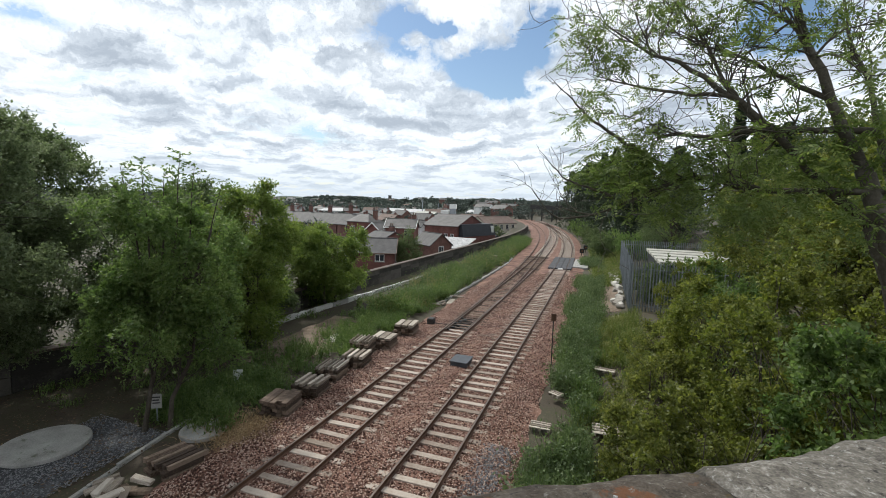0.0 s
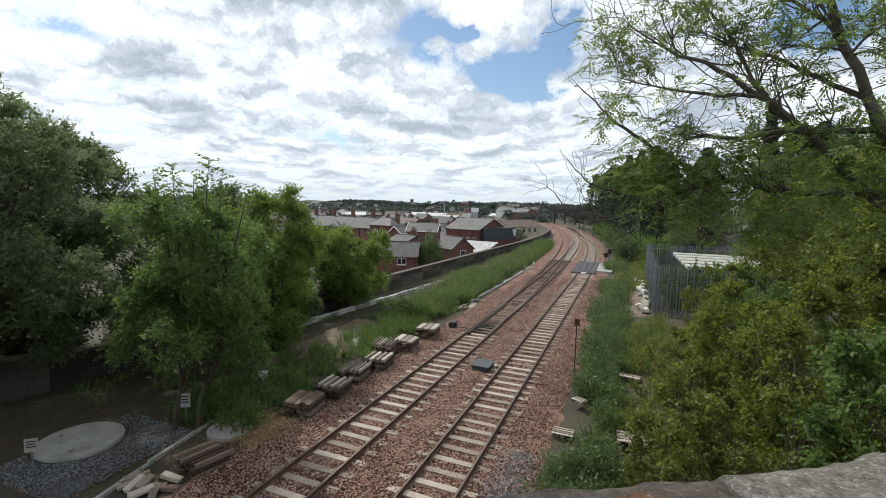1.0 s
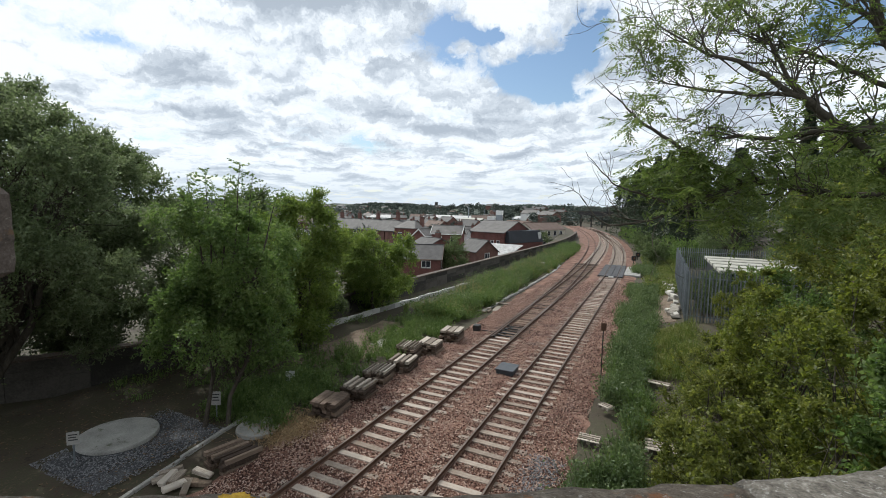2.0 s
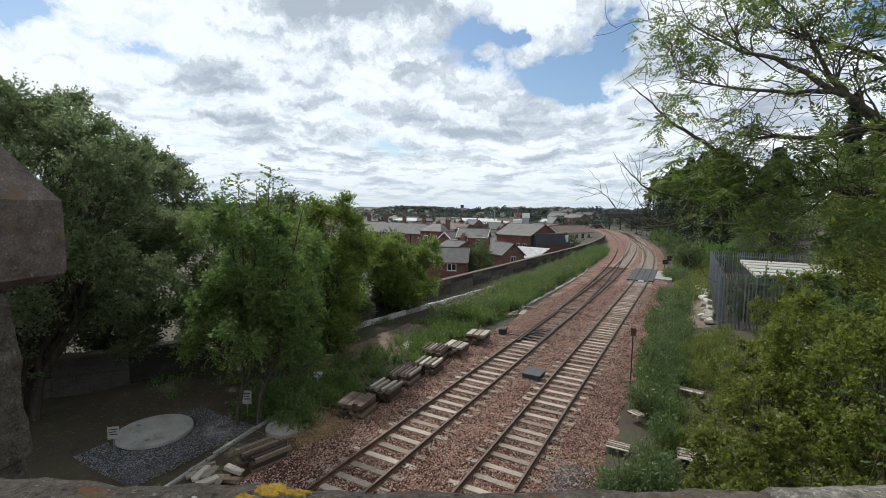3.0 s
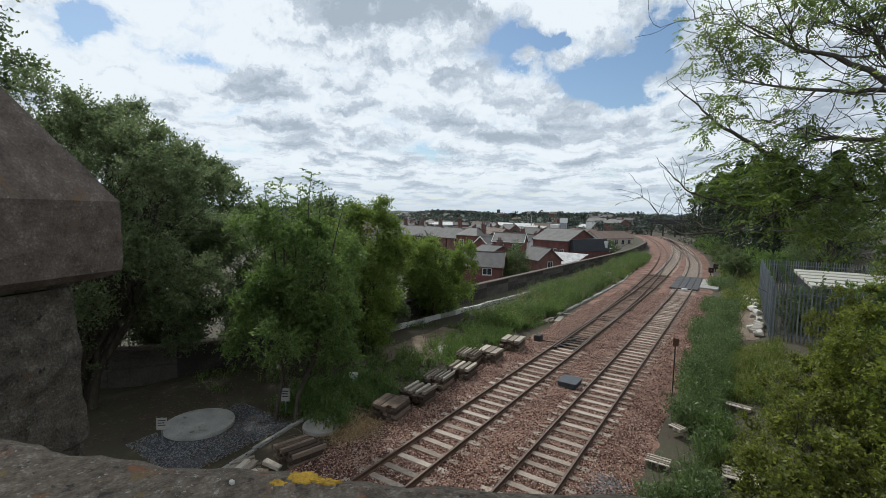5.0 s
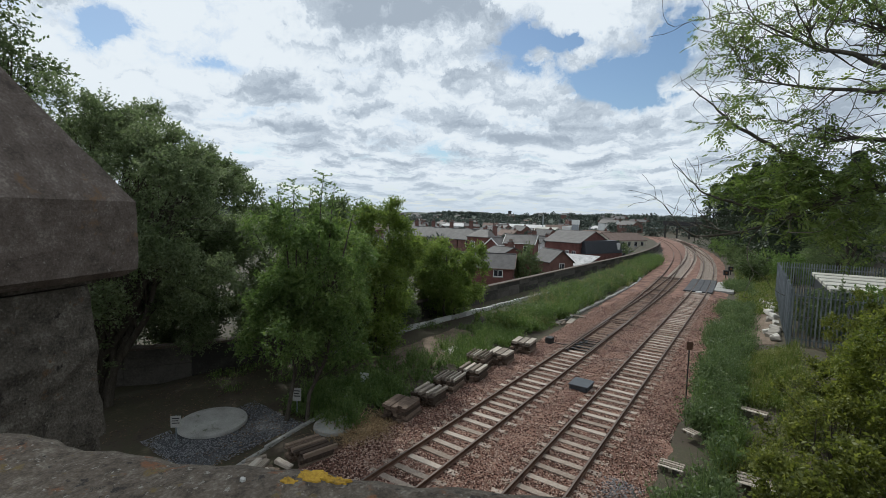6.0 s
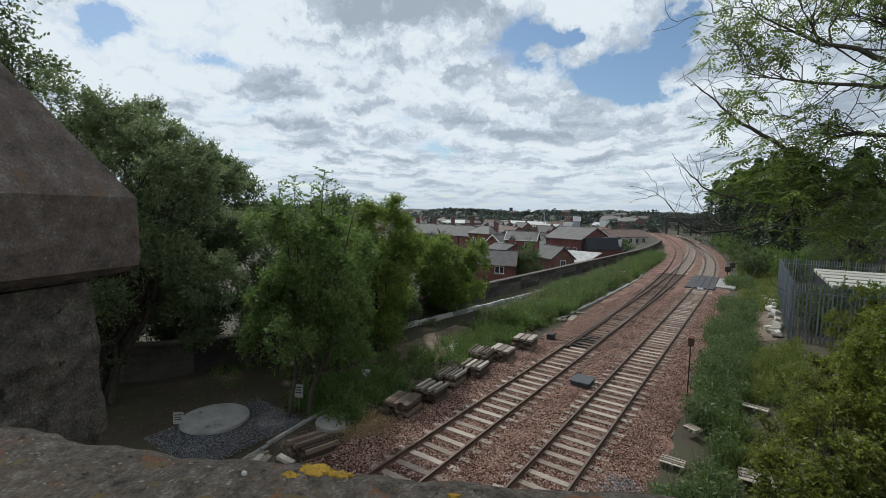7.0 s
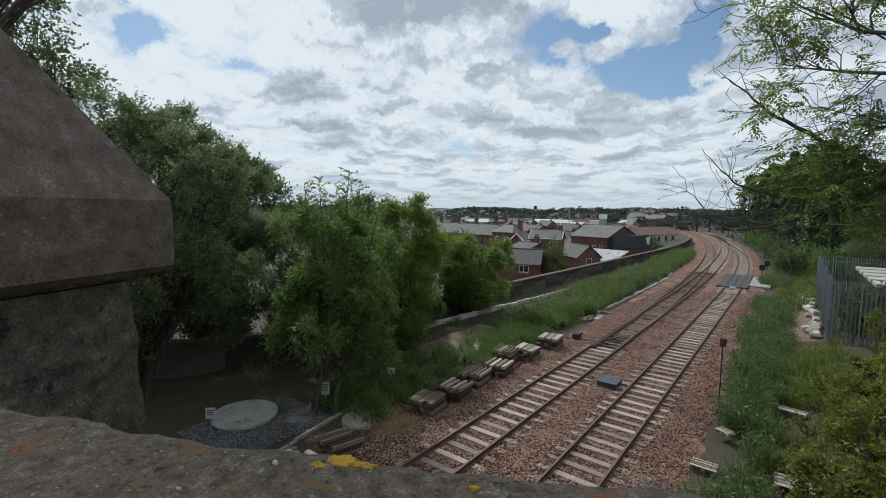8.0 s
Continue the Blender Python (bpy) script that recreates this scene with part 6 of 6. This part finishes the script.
part("wall", box_bm(-4.2, 4.2, -3.4, 3.4, -5.4, -1.7, bevel=0.03), M["brick"], low)
bm = bmesh.new()
nr = 44
top = [[bm.verts.new((-4.5 + 9.0 * i / nr, s * 3.7, (-1.55 if s < 0 else 0.15) + 0.07 * (i % 2))) for i in range(nr + 1)] for s in (-1, 1)]
bot = [[bm.verts.new((v.co.x, v.co.y, v.co.z - 0.08)) for v in row] for row in top]
for i in range(nr):
    bm.faces.new((top[0][i], top[0][i + 1], top[1][i + 1], top[1][i]))
    bm.faces.new((bot[0][i + 1], bot[0][i], bot[1][i], bot[1][i + 1]))
    bm.faces.new((bot[0][i], bot[0][i + 1], top[0][i + 1], top[0][i]))
part("corrugated_roof", bm, M["white_sheet"], low)
house("cream_house", -31.0, 152.0, 62, 16, 7.5, -5.2, 1.4, 3.6, M["render_cream"], M["tile_brown"], "row of cream rendered houses with brown roofs", wins=[("f", -6 + 3 * k, -0.6, 1.2, 1.4) for k in range(5)])
house("white_house", -38.0, 99.5, 8, 4.2, 4.0, -5.4, 2.0, 2.9, M["render_white"], M["slate"], "white rendered house with a dark roof", chimneys=[(-1.2, 0.4, 4.2)], wins=[("f", 0.6, 0.2, 1.0, 1.2)])
house("white_shop", -40.6, 82.0, 4, 4.6, 4.0, -5.4, 0.4, 1.0, M["render_white"], M["slate_pale"], "small white building with a pale flat roof", category="shop", wins=[("f", 0, -1.0, 2.0, 0.9)])
house("white_house", -58.5, 66.0, -6, 5.0, 5.0, -5.4, 2.2, 3.6, M["render_white"], M["slate_pale"], "white gabled house glimpsed between trees")

# wide plain sheds and works farther out
for x, y, tn, L, W, top, mt, lb in ((-60, 330, 10, 26, 16, 2.4, "galv", "pale grey industrial warehouse"), (-86, 345, 0, 22, 14, 1.8, "white_sheet", "white industrial warehouse with sloping roof"), (-128, 320, 5, 34, 16, 1.2, "white_sheet", "long white industrial shed"), (-165, 335, -6, 30, 14, 1.0, "white_sheet", "long white industrial shed"), (-190, 300, -8, 26, 12, 0.6, "white_sheet", "low white works building"), (-70, 255, 12, 16, 10, 0.0, "white_sheet", "low white works building"), (-112, 290, 4, 14, 10, 0.5, "roof_sheet", "low pale works building")):
    root = thing("warehouse", (x, y, 0), tn, lb, "warehouse", "industrial sheds")
    part("wall", box_bm(-L / 2, L / 2, -W / 2, W / 2, -5.6, top - 1.5, bevel=0.05), M["dark_clad"] if mt == "galv" else M["render_white"], root)
    part("roof", slab_roof([(-L / 2 - 0.4, -W / 2 - 0.4, top - 1.45), (L / 2 + 0.4, -W / 2 - 0.4, top - 1.45), (L / 2 + 0.4, W / 2, top + 0.6), (-L / 2 - 0.4, W / 2, top + 0.6)], 0.3), M[mt], root)
    for k in range(3):
        part("door", box_bm(-L / 3 + k * L / 3 - 1.6, -L / 3 + k * L / 3 + 1.6, -W / 2 - 0.06, -W / 2 - 0.01, -5.4, -1.6), M["slate"], root)
tower = thing("silo_tower", (-91.5, 290, 0), 10, "white-topped works tower above the roofs", "tower")
part("shaft", box_bm(-1.9, 1.9, -2, 2, -5.4, 3.6, bevel=0.05), M["galv"], tower)
part("head", box_bm(-2.2, 2.2, -2.3, 2.3, 3.61, 6.6, bevel=0.05), M["white_paint"], tower)
part("lower_block", box_bm(-8, -2.3, -3, 3, -5.4, 2.4, bevel=0.05), M["render_white"], tower)
for x, y, h in ((-118, 300, 14), (-82, 290, 8), (-150, 420, 12)):
    root = thing("mast", (x, y, -5.4), 0, "thin pale mast above the town", "mast", "masts")
    part("pole", box_bm(-0.3, 0.3, -0.3, 0.3, 0, h, bevel=0.05), M["galv"], root)
church = thing("church_tower", (-392, 800, 6), 20, "square church tower on the hill", "church")
part("tower", box_bm(-2.8, 2.8, -2.8, 2.8, -4, 10.5, bevel=0.2), M["wall_stone"], church)
part("battlement", box_bm(-3.2, 3.2, -3.2, 3.2, 10.52, 11.8, bevel=0.2), M["wall_stone"], church)

# dark footbridge over the line
fb = thing("footbridge", (-19.5, 226.0, 0), -28, "dark steel footbridge crossing the railway", "footbridge")
part("deck", box_bm(-12, 10, -1.2, 1.2, 5.6, 6.1, bevel=0.05), M["steel_dark"], fb)
for s in (-1.2, 1.1):
    part("lattice_side", box_bm(-12, 10, s, s + 0.1, 6.12, 7.6, bevel=0.02), M["steel_dark"], fb)
for xx in (-11.5, -5.5, 0.5, 5, 9.5):
    part("leg", box_bm(xx - 0.11, xx + 0.11, -0.5, 0.5, -0.6, 5.59, bevel=0.04), M["steel_dark"], fb)
gantry = thing("signal_post", (-13.5, 190.0, -0.3), 0, "tall dark signal post beside the line", "signal")
part("post", box_bm(-0.12, 0.12, -0.12, 0.12, 0, 10.5, bevel=0.02), M["steel_dark"], gantry)
part("arm", box_bm(-1.0, 1.0, -0.08, 0.08, 9.0, 9.2, bevel=0.02), M["steel_dark"], gantry)
part("head", box_bm(-0.35, 0.35, -0.3, 0.1, 7.2, 8.6, bevel=0.05), M["steel_dark"], gantry)

# road with parked cars past the wall
v = []
for y in np.arange(100, 190, 6.0):
    xm = -22.5 + float(bend(y, 90, 0.0016))
    v += [(xm - 3.2, y, -1.9), (xm + 3.2, y, -1.9)]
f = [(2 * k, 2 * k + 1, 2 * k + 3, 2 * k + 2) for k in range(len(v) // 2 - 1)]
tagged(hang("road", raw("road", v, f), M["tarmac"]), "grey side road beyond the boundary wall", "road", kind="structure")


def car(x, y, turn, paint, label):
    root = thing("parked_car", (x, y, -1.9), turn, label, "car", "parked cars")
    bm = bmesh.new()
    side = [(-2.1, 0.35), (-2.15, 0.8), (-1.5, 0.95), (-0.9, 1.42), (0.6, 1.45), (1.3, 0.98), (2.05, 0.8), (2.1, 0.35)]
    a = [bm.verts.new((px, -0.85, pz)) for px, pz in side]
    b = [bm.verts.new((px, 0.85, pz)) for px, pz in side]
    bm.faces.new(a)
    bm.faces.new(list(reversed(b)))
    for i in range(len(side)):
        k = (i + 1) % len(side)
        bm.faces.new((a[i], b[i], b[k], a[k]))
    bmesh.ops.recalc_face_normals(bm, faces=bm.faces)
    part("body", bm, paint, root)
    for s in (-0.86, 0.855):
        part("side_window", box_bm(-0.85, 0.6, s, s + 0.006, 1.0, 1.35), M["glass_dark"], root)
    for wx in (-1.3, 1.3):
        for s in (-0.9, 0.7):
            bm = bmesh.new()
            bmesh.ops.create_cone(bm, cap_ends=True, segments=16, radius1=0.33, radius2=0.33, depth=0.2, matrix=pose(wx, s + 0.1, 0.33, 90, 0, 0))
            wh = part("wheel", bm, M["rubber"], root)


car(-24.5, 128, 78, M["render_white"], "white car parked on the side road")
car(-27.5, 140, 76, M["galv"], "silver car parked on the side road")
car(-30.0, 150, 74, M["dark_clad"], "dark car parked on the side road")
car(-22.6, 118, 82, M["slate"], "grey car parked by the wall")

# scattered houses of the town, each with wall, roof and chimney
rt = random.Random(77)
placed = [(-27, 59), (-47, 92), (-74, 103), (-60, 101), (-37, 90), (-31, 110), (-24, 108), (-26, 92), (-31, 152), (-60, 330), (-91, 290)]
count = 0
while count < 150:
    d = rt.uniform(125, 620) if count < 95 else rt.uniform(640, 980)
    w = radians(rt.uniform(9, 52))
    x, y = -math.sin(w) * d, math.cos(w) * d
    if x > -34 - 0.0009 * max(0, y - 60) ** 2 * 0.6 and y < 260:
        continue
    if any(math.hypot(x - a, y - b) < 13 for a, b in placed):
        continue
    placed.append((x, y))
    gz = float(land(x, y))
    L, W = rt.uniform(8, 17), rt.uniform(6.5, 8.5)
    e = gz + rt.uniform(4.0, 5.4)
    wm = rt.choice(["brick_dull", "brick", "render_cream", "brick_dull", "render_white", "brick_dull"])
    rm = rt.choice(["slate", "slate_pale", "tile_brown", "slate_pale", "slate"])
    house("town_house", x, y, rt.uniform(-40, 40), L, W, gz - 1, e, e + rt.uniform(1.8, 2.8), M[wm], M[rm],
          {"brick_dull": "distant dull brick house", "brick": "distant red brick house", "render_cream": "distant cream rendered house", "render_white": "distant white rendered house"}[wm] + (" with a slate roof" if rm != "tile_brown" else " with a brown tiled roof"),
          chimneys=[(L * 0.35, 0, e + 3.2)], wins=[("f", -L / 4, e - 2, 1.4, 1.3), ("f", L / 4, e - 2, 1.4, 1.3)] if d < 320 else (), group="houses of the town")
    count += 1

# trees among the roofs, and the wooded ridge
rf = np.random.default_rng(91)


def far_clumps(name, n, d0, d1, w0, w1, per, spread, size, mat, label, hgt):
    d = np.sqrt(rf.uniform(d0 ** 2, d1 ** 2, n))
    w = np.radians(rf.uniform(w0, w1, n))
    x, y = -np.sin(w) * d, np.cos(w) * d
    K = np.stack([x, y, land(x, y) + hgt * rf.uniform(0.3, 0.6, n)], 1)
    ball = unit(rf.normal(size=(n * per, 3))) * rf.random((n * per, 1)) ** 0.4
    P = np.repeat(K, per, 0) + ball * spread * np.array([1.5, 1.5, 1.15]) * np.repeat(rf.uniform(0.5, 1.3, n), per)[:, None]
    return tagged(hang(name, quads_mesh(name, leaves(P, size, rf, slim=0.7)), mat), label, "trees", kind="stuff")


far_clumps("town_trees", 120, 130, 420, 13, 56, 190, 2.6, 1.1, M["leaf_far_hazed"], "dark green trees among the town roofs", 7)
far_clumps("lineside_trees", 70, 238, 340, 1, 14, 150, 2.6, 1.2, M["leaf_far_hazed"], "dark trees beyond the end of the line", 6)
far_clumps("outer_town_trees", 620, 380, 760, 4, 62, 80, 3.6, 2.4, M["leaf_far_hazed"], "dark trees round the outer town", 9)
far_clumps("ridge_woods", 2500, 720, 1150, -6, 72, 70, 3.4, 3.4, M["leaf_far_hazed"], "dark wooded ridge on the skyline", 4)
tree("dark_tree", (-22.4, 61.0), (-22.4, 61.0, -0.2), (2.1, 2.1, 3.8), 260, 46, 0.32, 0.22, M["leaf_dark"], "dark full tree between the brick houses", trunk=0.14, limbs=16, seed=71)
tree("dark_tree", (-52.0, 80.0), (-52.0, 80.0, -0.4), (3.4, 3.4, 3.4), 160, 40, 0.4, 0.3, M["leaf_far_hazed"], "dark tree beside the tall brick house", trunk=0.14, limbs=16, seed=72)
tree("dark_tree", (-23.5, 122.0), (-23.5, 122.0, -1.0), (2.4, 2.4, 3.0), 120, 36, 0.35, 0.3, M["leaf_dark"], "dark tree beside the side road", trunk=0.12, limbs=12, seed=73)

# ---------------------------------------------------------------- sleepers, last
rsl = random.Random(31)
bm = bmesh.new()
box(bm, -1.25, 1.25, -0.125, 0.125, -0.32, -0.150, bevel=0.014)
slp = bpy.data.meshes.new("sleeper")
bm.to_mesh(slp)
bm.free()
slp.materials.append(M["sleeper"])
bearer_me = slp.copy()
bearer_me.materials.clear()
bearer_me.materials.append(M["timber"])
for tr, fn in ((right_track, x_right), (left_track, x_left)):
    k = -6
    while k * 0.7 < 72:
        y = (k + 0.5) * 0.7
        turnout = tr is left_track and y > 27
        ob = new("sleeper", bearer_me if turnout else slp)
        ob.parent = tr
        xc = (float(fn(y)) + float(x_branch(y))) / 2 if turnout else float(fn(y))
        m = pose(xc + rsl.gauss(0, 0.02), y + rsl.gauss(0, 0.012), rsl.gauss(0, 0.004), 0, rsl.gauss(0, 0.2), rsl.gauss(0, 0.5))
        if turnout:
            m = m @ Matrix.Diagonal((1 + abs(float(fn(y)) - float(x_branch(y))) / 2.5, 1.05, 1, 1))
        ob.matrix_basis = m
        k += 1
    chunks_v, chunks_f = [], []
    while k * 0.7 < 225:
        y = (k + 0.5) * 0.7
        o = len(chunks_v)
        xc = float(fn(y))
        chunks_v += [(xc + a, y + b, c) for c in (-0.3, -0.152) for b in (-0.125, 0.125) for a in (-1.25, 1.25)]
        chunks_f += [tuple(o + i for i in q) for q in ((0, 2, 3, 1), (4, 5, 7, 6), (0, 1, 5, 4), (2, 6, 7, 3), (0, 4, 6, 2), (1, 3, 7, 5))]
        k += 1
    ob = hang("sleeper_row", raw("sleeper_row", chunks_v, chunks_f), M["sleeper"], tr)
    ob["kind"] = "stuff"
